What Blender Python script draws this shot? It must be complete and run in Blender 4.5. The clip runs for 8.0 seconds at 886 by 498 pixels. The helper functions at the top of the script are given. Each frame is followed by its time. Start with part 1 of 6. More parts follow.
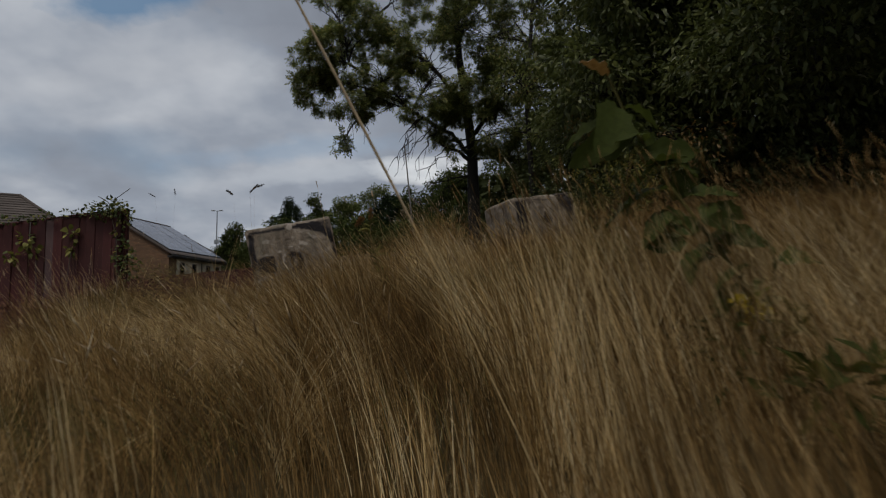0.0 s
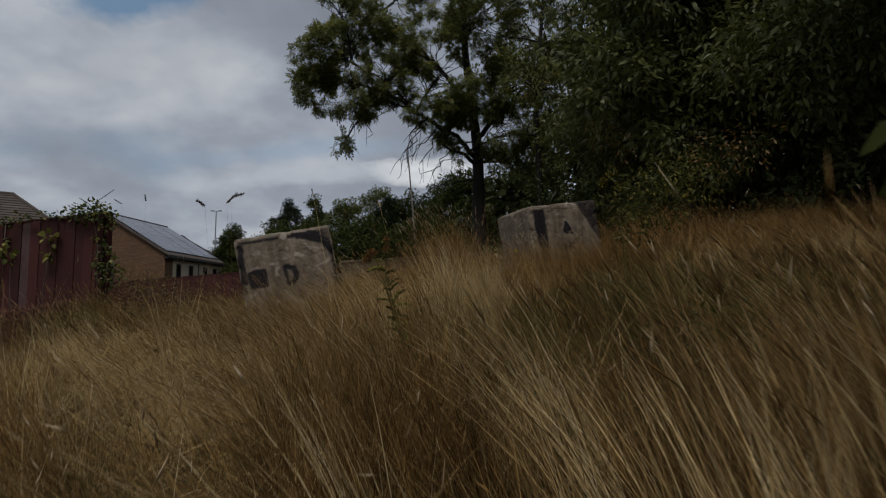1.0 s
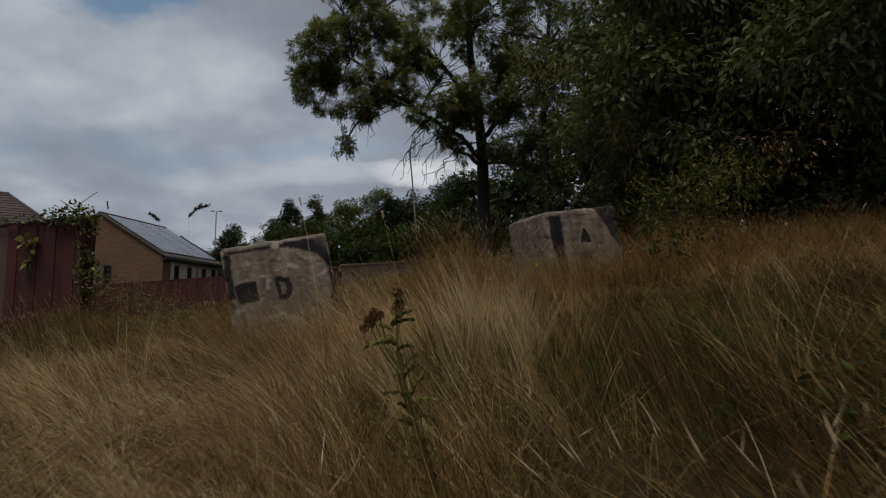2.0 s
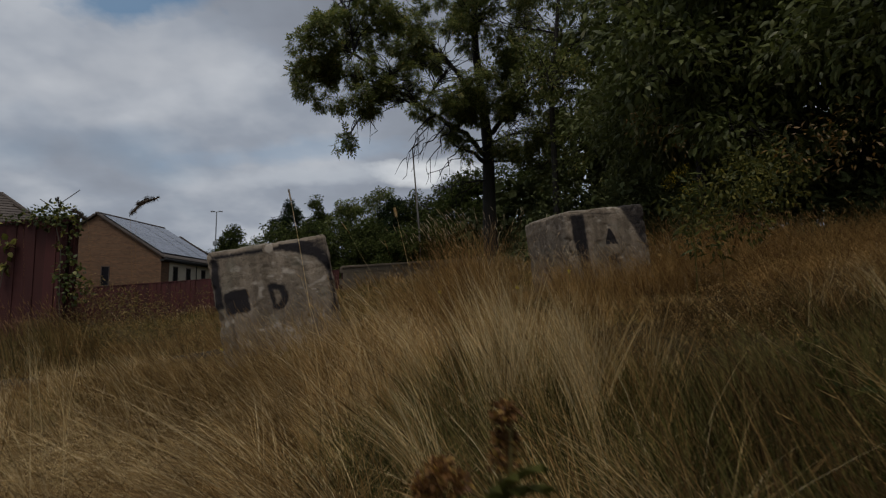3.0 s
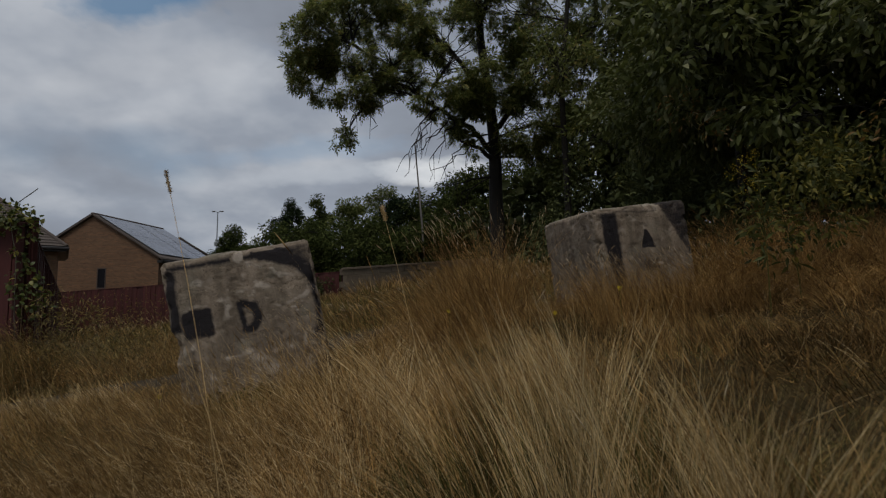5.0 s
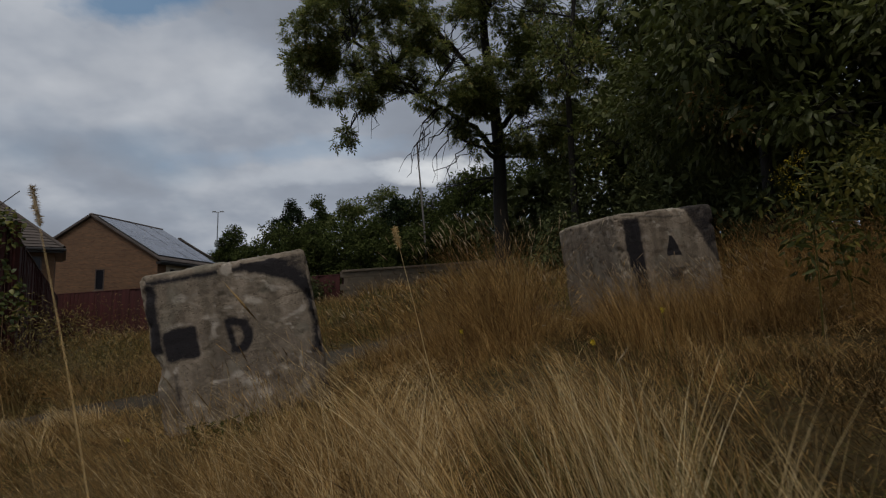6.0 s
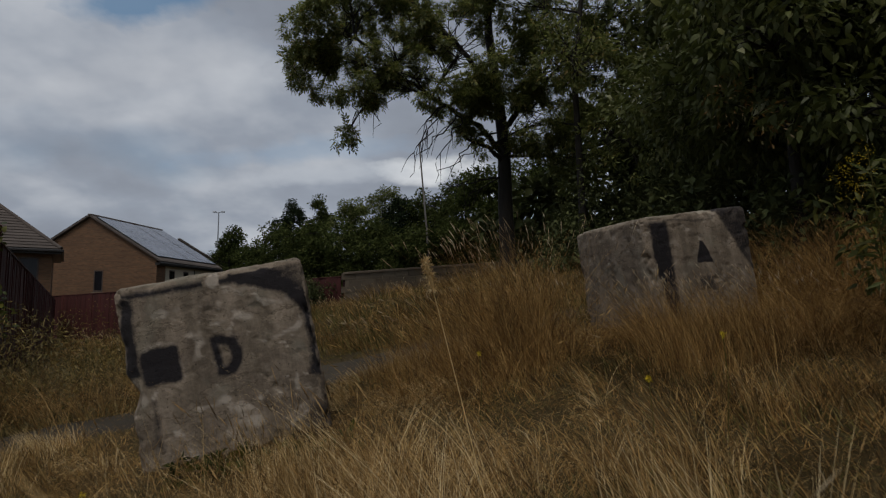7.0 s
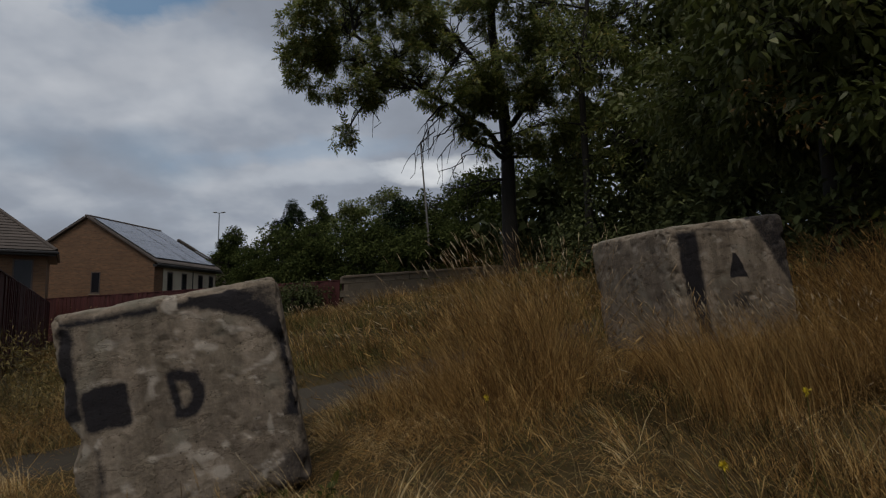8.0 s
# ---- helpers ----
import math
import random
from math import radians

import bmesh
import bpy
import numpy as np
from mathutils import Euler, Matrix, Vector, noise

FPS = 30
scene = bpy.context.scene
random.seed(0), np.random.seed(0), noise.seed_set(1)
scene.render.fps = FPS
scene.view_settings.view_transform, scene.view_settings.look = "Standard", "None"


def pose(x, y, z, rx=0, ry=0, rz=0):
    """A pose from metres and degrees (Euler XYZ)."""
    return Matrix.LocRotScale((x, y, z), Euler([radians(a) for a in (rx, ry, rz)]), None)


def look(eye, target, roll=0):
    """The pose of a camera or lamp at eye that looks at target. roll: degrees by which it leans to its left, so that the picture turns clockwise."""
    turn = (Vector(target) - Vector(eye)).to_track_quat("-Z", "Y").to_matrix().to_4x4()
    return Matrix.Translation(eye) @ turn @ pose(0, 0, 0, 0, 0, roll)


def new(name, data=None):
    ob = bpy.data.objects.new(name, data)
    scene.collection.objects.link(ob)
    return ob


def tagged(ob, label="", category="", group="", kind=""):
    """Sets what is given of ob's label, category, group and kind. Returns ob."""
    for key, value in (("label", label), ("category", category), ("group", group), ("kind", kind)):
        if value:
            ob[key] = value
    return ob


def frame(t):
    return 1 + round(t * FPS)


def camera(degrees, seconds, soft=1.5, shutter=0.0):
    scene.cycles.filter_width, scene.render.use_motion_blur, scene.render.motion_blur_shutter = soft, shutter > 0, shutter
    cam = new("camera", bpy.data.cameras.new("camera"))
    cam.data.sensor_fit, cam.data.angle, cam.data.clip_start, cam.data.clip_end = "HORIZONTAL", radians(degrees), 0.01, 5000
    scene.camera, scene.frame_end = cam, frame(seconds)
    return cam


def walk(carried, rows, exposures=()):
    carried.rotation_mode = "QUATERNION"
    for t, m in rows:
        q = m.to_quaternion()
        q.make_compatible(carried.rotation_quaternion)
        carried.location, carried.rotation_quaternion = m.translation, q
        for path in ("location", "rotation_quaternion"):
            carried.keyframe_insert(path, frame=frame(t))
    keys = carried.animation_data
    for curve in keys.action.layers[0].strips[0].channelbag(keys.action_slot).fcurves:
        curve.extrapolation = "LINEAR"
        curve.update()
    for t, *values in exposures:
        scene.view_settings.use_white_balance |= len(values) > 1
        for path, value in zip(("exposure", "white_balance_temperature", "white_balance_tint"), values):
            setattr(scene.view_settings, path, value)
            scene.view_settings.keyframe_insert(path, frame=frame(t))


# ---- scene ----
cam = camera(71.1, 8.0, soft=1.2, shutter=0.35)
PATH = [
    (0, (0.004, 0.178, 0.664), (0.008, 2.169, 0.854), -0.7),
    (0.5, (-0.072, 0.642, 0.754), (-0.067, 2.632, 0.948), -0.3),
    (1, (-0.129, 0.96, 0.866), (-0.124, 2.951, 1.064), -0.0),
    (1.5, (-0.168, 1.268, 0.96), (-0.164, 3.259, 1.16), 0.2),
    (3, (-0.32, 2.262, 1.125), (-0.322, 4.252, 1.326), 0.2),
    (3.5, (-0.376, 2.567, 1.156), (-0.381, 4.557, 1.355), -0.0),
    (4, (-0.366, 2.858, 1.174), (-0.374, 4.848, 1.372), -0.1),
    (4.5, (-0.35, 3.067, 1.224), (-0.361, 5.057, 1.421), -0.1),
    (6, (-0.428, 3.702, 1.407), (-0.444, 5.693, 1.603), -0.1),
    (6.5, (-0.473, 3.922, 1.439), (-0.49, 5.913, 1.636), -0.0),
    (7, (-0.501, 4.141, 1.502), (-0.521, 6.132, 1.698), -0.1),
    (7.5, (-0.511, 4.401, 1.574), (-0.533, 6.391, 1.771), 0.0),
    (8, (-0.497, 4.681, 1.644), (-0.523, 6.671, 1.841), 0.0),
]
walk(cam, [(t, look(eye, target, roll)) for t, eye, target, roll in PATH])

# ---------------------------------------------------------------- world and light
scene.view_settings.exposure = 0.15
world = bpy.data.worlds.new("overcast_sky")
scene.world = world
world.use_nodes = True


def build_world(w):
    nt = w.node_tree
    nt.nodes.clear()
    N, L = nt.nodes.new, nt.links.new
    out, bg = N("ShaderNodeOutputWorld"), N("ShaderNodeBackground")
    tc = N("ShaderNodeTexCoord")
    sky = N("ShaderNodeTexSky")
    sky.sky_type, sky.sun_disc = "NISHITA", False
    sky.sun_elevation, sky.sun_rotation = radians(62), radians(198)
    dim = N("ShaderNodeMixRGB")
    dim.blend_type, dim.inputs[0].default_value = "MULTIPLY", 1.0
    dim.inputs[2].default_value = (0.075, 0.085, 0.085, 1)
    L(sky.outputs[0], dim.inputs[1])
    # cloud deck: the direction laid out on a flat layer overhead
    sep = N("ShaderNodeSeparateXYZ")
    L(tc.outputs["Generated"], sep.inputs[0])
    mx = N("ShaderNodeMath"); mx.operation = "MAXIMUM"; mx.inputs[1].default_value = 0.0
    L(sep.outputs[2], mx.inputs[0])
    ad = N("ShaderNodeMath"); ad.operation = "ADD"; ad.inputs[1].default_value = 0.38
    L(mx.outputs[0], ad.inputs[0])
    comb = N("ShaderNodeCombineXYZ")
    for i in (0, 1):
        dv = N("ShaderNodeMath"); dv.operation = "DIVIDE"
        L(sep.outputs[i], dv.inputs[0]); L(ad.outputs[0], dv.inputs[1]); L(dv.outputs[0], comb.inputs[i])
    big, small = N("ShaderNodeTexNoise"), N("ShaderNodeTexNoise")
    big.inputs["Scale"].default_value, big.inputs["Detail"].default_value, big.inputs["Roughness"].default_value = 1.5, 4, 0.45
    big.inputs["Distortion"].default_value = 0.35
    small.inputs["Scale"].default_value, small.inputs["Detail"].default_value = 4.0, 4
    off = N("ShaderNodeVectorMath"); off.operation = "ADD"; off.inputs[1].default_value = CLOUD_SHIFT
    L(comb.outputs[0], off.inputs[0])
    L(off.outputs[0], big.inputs["Vector"]); L(off.outputs[0], small.inputs["Vector"])
    tone = N("ShaderNodeMath"); tone.operation = "MULTIPLY_ADD"; tone.inputs[1].default_value = 0.45
    L(small.outputs["Fac"], tone.inputs[0])
    half = N("ShaderNodeMath"); half.operation = "MULTIPLY"; half.inputs[1].default_value = 0.6
    L(big.outputs["Fac"], half.inputs[0]); L(half.outputs[0], tone.inputs[2])
    ramp = N("ShaderNodeValToRGB")
    e = ramp.color_ramp.elements
    e[0].position, e[0].color = 0.36, (0.245, 0.27, 0.32, 1)
    e[1].position, e[1].color = 0.68, (0.60, 0.63, 0.68, 1)
    m = e.new(0.52); m.color = (0.345, 0.385, 0.455, 1)
    L(tone.outputs[0], ramp.inputs[0])
    gap = N("ShaderNodeValToRGB")
    g = gap.color_ramp.elements
    g[0].position, g[0].color = 0.50, (0, 0, 0, 1)
    g[1].position, g[1].color = 0.66, (0.85, 0.85, 0.85, 1)
    hole = N("ShaderNodeTexNoise")
    hole.inputs["Scale"].default_value, hole.inputs["Detail"].default_value = 0.9, 4
    off2 = N("ShaderNodeVectorMath"); off2.operation = "ADD"; off2.inputs[1].default_value = (7.3, 2.1, 4.0)
    L(comb.outputs[0], off2.inputs[0]); L(off2.outputs[0], hole.inputs["Vector"]); L(hole.outputs["Fac"], gap.inputs[0])
    mix = N("ShaderNodeMixRGB")
    L(gap.outputs[0], mix.inputs[0]); L(ramp.outputs[0], mix.inputs[1]); L(dim.outputs[0], mix.inputs[2])
    # two ragged rents with blue showing through, and one bright heap of cloud low over the trees
    last = mix.outputs[0]
    for centre, size, colour, amount in (((-0.51, 1.0), (0.13, 0.045), (0.13, 0.245, 0.40, 1), 0.85), ((-0.36, 1.50), (0.24, 0.04), (0.29, 0.40, 0.54, 1), 0.5), ((-0.06, 1.62), (0.10, 0.05), (0.84, 0.86, 0.88, 1), 0.95), ((-0.62, 1.16), (0.22, 0.05), (0.58, 0.60, 0.64, 1), 0.3), ((-0.30, 1.62), (0.22, 0.04), (0.55, 0.59, 0.65, 1), 0.6), ((-0.25, 1.22), (0.10, 0.08), (0.25, 0.275, 0.33, 1), 0.6)):
        dist = N("ShaderNodeVectorMath"); dist.operation = "SUBTRACT"; dist.inputs[1].default_value = (*centre, 0)
        L(comb.outputs[0], dist.inputs[0])
        sc = N("ShaderNodeVectorMath"); sc.operation = "DIVIDE"; sc.inputs[1].default_value = (*size, 1)
        L(dist.outputs[0], sc.inputs[0])
        ln = N("ShaderNodeVectorMath"); ln.operation = "LENGTH"
        L(sc.outputs[0], ln.inputs[0])
        rag = N("ShaderNodeTexNoise")
        rag.inputs["Scale"].default_value, rag.inputs["Detail"].default_value = 9.0, 5
        L(off.outputs[0], rag.inputs["Vector"])
        add = N("ShaderNodeMath"); add.operation = "MULTIPLY_ADD"; add.inputs[1].default_value = 3.0
        L(rag.outputs["Fac"], add.inputs[0]); L(ln.outputs["Value"], add.inputs[2])
        fade = N("ShaderNodeMapRange")
        fade.inputs["From Min"].default_value, fade.inputs["From Max"].default_value = 2.0, 3.0
        fade.inputs["To Min"].default_value, fade.inputs["To Max"].default_value = amount, 0.0
        L(add.outputs[0], fade.inputs["Value"])
        mm = N("ShaderNodeMixRGB")
        mm.inputs[2].default_value = colour
        L(fade.outputs[0], mm.inputs[0]); L(last, mm.inputs[1])
        last = mm.outputs[0]
    L(last, bg.inputs[0])
    bg.inputs[1].default_value = SKY_LIGHT
    L(bg.outputs[0], out.inputs[0])


CLOUD_SHIFT = (4.3, 2.6, 0.0)
SKY_LIGHT = 0.74
build_world(world)
sun = new("sun", bpy.data.lights.new("sun", "SUN"))
sun.data.energy, sun.data.angle, sun.data.color = 1.4, radians(24), (1.0, 0.95, 0.88)
sun.matrix_world = look((-4, -9, 24), (0, 3, 0))


# ---------------------------------------------------------------- materials
def nodes_of(name):
    m = bpy.data.materials.new(name)
    m.use_nodes = True
    nt = m.node_tree
    return m, nt, nt.nodes["Principled BSDF"]


def ramp_node(nt, stops):
    r = nt.nodes.new("ShaderNodeValToRGB")
    els = r.color_ramp.elements
    while len(els) < len(stops):
        els.new(0.5)
    for e, (p, c) in zip(els, stops):
        e.position, e.color = p, (*c, 1)
    return r


def noise_node(nt, scale, detail=4, rough=0.55, coords="Object", stretch=None):
    n = nt.nodes.new("ShaderNodeTexNoise")
    n.inputs["Scale"].default_value, n.inputs["Detail"].default_value, n.inputs["Roughness"].default_value = scale, detail, rough
    tc = nt.nodes.new("ShaderNodeTexCoord")
    if stretch:
        mp = nt.nodes.new("ShaderNodeMapping")
        mp.inputs["Scale"].default_value = stretch
        nt.links.new(tc.outputs[coords], mp.inputs[0])
        nt.links.new(mp.outputs[0], n.inputs["Vector"])
    else:
        nt.links.new(tc.outputs[coords], n.inputs["Vector"])
    return n


def blend(nt, kind, fac, a, b):
    m = nt.nodes.new("ShaderNodeMixRGB")
    m.blend_type = kind
    for i, v in enumerate((fac, a, b)):
        if isinstance(v, (int, float)):
            m.inputs[i].default_value = v if i == 0 else (v, v, v, 1)
        elif isinstance(v, tuple):
            m.inputs[i].default_value = (*v, 1)
        else:
            nt.links.new(v, m.inputs[i])
    return m.outputs[0]


def bump(nt, bsdf, height, strength, distance):
    b = nt.nodes.new("ShaderNodeBump")
    b.inputs["Strength"].default_value, b.inputs["Distance"].default_value = strength, distance
    nt.links.new(height, b.inputs["Height"])
    nt.links.new(b.outputs[0], bsdf.inputs["Normal"])


def rough_mat(name, stops, coarse, fine, rough=0.85, relief=0.01, strength=0.6, metal=0.0, stretch=None, specular=0.3, vary=0.0):
    """Colour from two scales of noise, with fine relief."""
    m, nt, b = nodes_of(name)
    big, small = noise_node(nt, coarse, 4, stretch=stretch), noise_node(nt, fine, 6, 0.65, stretch=stretch)
    r = ramp_node(nt, stops)
    s = blend(nt, "MIX", 0.45, big.outputs["Fac"], small.outputs["Fac"])
    nt.links.new(s, r.inputs[0])
    col = r.outputs[0]
    if vary:
        info = nt.nodes.new("ShaderNodeObjectInfo")
        rr = ramp_node(nt, [(0.0, (1 - vary,) * 3), (1.0, (1 + vary,) * 3)])
        nt.links.new(info.outputs["Random"], rr.inputs[0])
        col = blend(nt, "MULTIPLY", 1.0, col, rr.outputs[0])
    nt.links.new(col, b.inputs["Base Color"])
    b.inputs["Roughness"].default_value, b.inputs["Metallic"].default_value = rough, metal
    b.inputs["Specular IOR Level"].default_value = specular
    bump(nt, b, small.outputs["Fac"], strength, relief)
    return m


def leaf_mat(name, stops, rough=0.5, translucent=0.3, specular=0.35, patch=None, tuft=0.0):
    """Leaves and blades: a colour for each of them, patches, and light let through."""
    m, nt, b = nodes_of(name)
    geo = nt.nodes.new("ShaderNodeNewGeometry")
    r = ramp_node(nt, stops)
    nt.links.new(geo.outputs["Random Per Island"], r.inputs[0])
    col = r.outputs[0]
    if patch:
        n = noise_node(nt, patch[0], 3)
        pr = ramp_node(nt, [(0.38, (0, 0, 0)), (0.62, (patch[2],) * 3)])
        nt.links.new(n.outputs["Fac"], pr.inputs[0])
        col = blend(nt, "MIX", pr.outputs[0], col, patch[1])
    if tuft:
        n = noise_node(nt, 6.5, 2, stretch=(1.0, 1.0, 0.35))
        pr = ramp_node(nt, [(0.36, (1 - tuft,) * 3), (0.5, (1.0,) * 3), (0.66, (1 + tuft * 0.8,) * 3)])
        nt.links.new(n.outputs["Fac"], pr.inputs[0])
        col = blend(nt, "MULTIPLY", 1.0, col, pr.outputs[0])
    grain = noise_node(nt, 90, 2)
    gr = ramp_node(nt, [(0.3, (0.8, 0.8, 0.8)), (0.7, (1.12, 1.12, 1.12))])
    nt.links.new(grain.outputs["Fac"], gr.inputs[0])
    col = blend(nt, "MULTIPLY", 1.0, col, gr.outputs[0])
    nt.links.new(col, b.inputs["Base Color"])
    b.inputs["Roughness"].default_value, b.inputs["Specular IOR Level"].default_value = rough, specular
    tr = nt.nodes.new("ShaderNodeBsdfTranslucent")
    nt.links.new(col, tr.inputs[0])
    ms = nt.nodes.new("ShaderNodeMixShader")
    ms.inputs[0].default_value = translucent
    nt.links.new(b.outputs[0], ms.inputs[1]); nt.links.new(tr.outputs[0], ms.inputs[2])
    nt.links.new(ms.outputs[0], nt.nodes["Material Output"].inputs[0])
    return m


def concrete_mat():
    m, nt, b = nodes_of("weathered_concrete")
    big, mid, fine = noise_node(nt, 2.2, 5), noise_node(nt, 9, 6, 0.6), noise_node(nt, 60, 5, 0.7)
    streak = noise_node(nt, 5, 4, stretch=(3.0, 3.0, 0.35))
    r = ramp_node(nt, [(0.30, (0.115, 0.088, 0.066)), (0.5, (0.20, 0.157, 0.117)), (0.72, (0.32, 0.257, 0.195))])
    nt.links.new(blend(nt, "MIX", 0.5, big.outputs["Fac"], mid.outputs["Fac"]), r.inputs[0])
    sr = ramp_node(nt, [(0.35, (0.72, 0.72, 0.70)), (0.6, (1.05, 1.05, 1.05))])
    nt.links.new(streak.outputs["Fac"], sr.inputs[0])
    col = blend(nt, "MULTIPLY", 1.0, r.outputs[0], sr.outputs[0])
    fr = ramp_node(nt, [(0.3, (0.75, 0.75, 0.75)), (0.65, (1.1, 1.1, 1.1))])
    nt.links.new(fine.outputs["Fac"], fr.inputs[0])
    col = blend(nt, "MULTIPLY", 1.0, col, fr.outputs[0])
    # sprayed paint and pale scuffs, worn through by the grain of the concrete
    for attr, tint, edge, top in (("scuff", (0.40, 0.345, 0.285), 0.6, 0.75), ("lichen", (0.24, 0.225, 0.175), 0.5, 0.4), ("paint", (0.011, 0.0095, 0.012), 0.52, 0.97)):
        a = nt.nodes.new("ShaderNodeAttribute")
        a.attribute_name = attr
        sub = nt.nodes.new("ShaderNodeMath"); sub.operation = "MULTIPLY_ADD"
        sub.inputs[1].default_value = -0.75
        nt.links.new(blend(nt, "MIX", 0.5, mid.outputs["Fac"], fine.outputs["Fac"]), sub.inputs[0])
        nt.links.new(a.outputs["Fac"], sub.inputs[2])
        w = ramp_node(nt, [(0.0, (0, 0, 0)), (edge, (top, top, top))])
        nt.links.new(sub.outputs[0], w.inputs[0])
        col = blend(nt, "MIX", w.outputs[0], col, tint)
    nt.links.new(col, b.inputs["Base Color"])
    b.inputs["Roughness"].default_value, b.inputs["Specular IOR Level"].default_value = 0.88, 0.25
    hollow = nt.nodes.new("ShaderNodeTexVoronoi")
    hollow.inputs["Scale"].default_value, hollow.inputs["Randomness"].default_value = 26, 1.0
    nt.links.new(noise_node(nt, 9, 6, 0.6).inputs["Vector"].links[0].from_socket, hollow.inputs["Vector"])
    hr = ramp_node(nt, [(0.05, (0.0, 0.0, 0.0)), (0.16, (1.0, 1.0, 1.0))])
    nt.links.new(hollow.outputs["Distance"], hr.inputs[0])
    # pits darkened in the base colour too: their inner shade painted in
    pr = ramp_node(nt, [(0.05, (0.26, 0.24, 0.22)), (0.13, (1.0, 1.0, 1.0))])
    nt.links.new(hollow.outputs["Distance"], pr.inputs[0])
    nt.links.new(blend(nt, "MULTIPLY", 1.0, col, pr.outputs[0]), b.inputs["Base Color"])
    crust = noise_node(nt, 4.5, 10, 0.66)
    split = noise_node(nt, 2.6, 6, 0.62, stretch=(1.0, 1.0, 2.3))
    # cracks: shaded crease and lit lip beside it painted into the colour
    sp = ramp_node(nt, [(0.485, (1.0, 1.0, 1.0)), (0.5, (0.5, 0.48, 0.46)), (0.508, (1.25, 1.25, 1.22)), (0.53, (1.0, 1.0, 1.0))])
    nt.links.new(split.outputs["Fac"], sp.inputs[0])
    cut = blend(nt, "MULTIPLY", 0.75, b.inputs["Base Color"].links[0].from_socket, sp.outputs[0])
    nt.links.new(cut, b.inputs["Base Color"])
    height = blend(nt, "MIX", 0.5, crust.outputs["Fac"], fine.outputs["Fac"])
    height = blend(nt, "MIX", 0.10, height, hr.outputs[0])
    height = blend(nt, "MULTIPLY", 0.35, height, sp.outputs[0])
    bump(nt, b, height, 0.9, 0.013)
    return m


def brick_mat(name, c1, c2, mortar):
    m, nt, b = nodes_of(name)
    t = nt.nodes.new("ShaderNodeTexBrick")
    tc, sep, cmb = nt.nodes.new("ShaderNodeTexCoord"), nt.nodes.new("ShaderNodeSeparateXYZ"), nt.nodes.new("ShaderNodeCombineXYZ")
    ad = nt.nodes.new("ShaderNodeMath")
    nt.links.new(tc.outputs["Object"], sep.inputs[0])
    nt.links.new(sep.outputs[0], ad.inputs[0]); nt.links.new(sep.outputs[1], ad.inputs[1])
    nt.links.new(ad.outputs[0], cmb.inputs[0]); nt.links.new(sep.outputs[2], cmb.inputs[1])
    nt.links.new(cmb.outputs[0], t.inputs["Vector"])
    t.inputs["Color1"].default_value, t.inputs["Color2"].default_value, t.inputs["Mortar"].default_value = (*c1, 1), (*c2, 1), (*mortar, 1)
    t.inputs["Scale"].default_value, t.inputs["Brick Width"].default_value, t.inputs["Row Height"].default_value = 1.0, 0.225, 0.075
    t.inputs["Mortar Size"].default_value = 0.008
    big = noise_node(nt, 0.8, 5)
    course = noise_node(nt, 1.0, 3, stretch=(0.6, 0.6, 5.0))
    br = ramp_node(nt, [(0.3, (0.72, 0.70, 0.68)), (0.7, (1.18, 1.16, 1.12))])
    nt.links.new(blend(nt, "MIX", 0.55, big.outputs["Fac"], course.outputs["Fac"]), br.inputs[0])
    nt.links.new(blend(nt, "MULTIPLY", 1.0, t.outputs["Color"], br.outputs[0]), b.inputs["Base Color"])
    b.inputs["Roughness"].default_value = 0.9
    bump(nt, b, t.outputs["Fac"], -0.5, 0.006)
    return m


def glass_mat(name, tint, rough=0.06, spec=0.6):
    m, nt, b = nodes_of(name)
    n = noise_node(nt, 1.5, 2)
    r = ramp_node(nt, [(0.3, tint), (0.7, tuple(c * 1.6 for c in tint))])
    nt.links.new(n.outputs["Fac"], r.inputs[0])
    nt.links.new(r.outputs[0], b.inputs["Base Color"])
    b.inputs["Roughness"].default_value, b.inputs["Specular IOR Level"].default_value = rough, spec
    return m


CONCRETE = concrete_mat()
# soil stops lowered to include the shade at the foot of the grass
SOIL = rough_mat("dry_soil_and_thatch", [(0.3, (0.024, 0.018, 0.008)), (0.5, (0.05, 0.036, 0.016)), (0.7, (0.10, 0.07, 0.03))], 1.2, 25, relief=0.03, specular=0.05)
ASPHALT = rough_mat("old_asphalt", [(0.3, (0.030, 0.024, 0.017)), (0.6, (0.055, 0.045, 0.033)), (0.75, (0.10, 0.082, 0.06))], 1.5, 70, relief=0.008, specular=0.08)
STRAW = leaf_mat("dry_straw", [(0.0, (0.055, 0.031, 0.011)), (0.35, (0.19, 0.107, 0.036)), (0.75, (0.42, 0.25, 0.09)), (1.0, (0.70, 0.48, 0.22))], 0.65, 0.38, 0.12, (0.55, (0.12, 0.075, 0.024), 0.6), 0.5)
PALE = leaf_mat("bleached_straw", [(0.0, (0.46, 0.30, 0.12)), (0.5, (0.74, 0.535, 0.255)), (1.0, (0.88, 0.71, 0.42))], 0.6, 0.38, 0.15, tuft=0.35)
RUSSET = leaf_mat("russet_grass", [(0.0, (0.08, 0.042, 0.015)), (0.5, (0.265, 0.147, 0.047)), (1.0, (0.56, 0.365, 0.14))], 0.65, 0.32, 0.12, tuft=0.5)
GREEN_GRASS = leaf_mat("green_grass", [(0.0, (0.032, 0.033, 0.008)), (0.5, (0.092, 0.085, 0.021)), (1.0, (0.25, 0.205, 0.072))], 0.6, 0.38, 0.12, tuft=0.45)
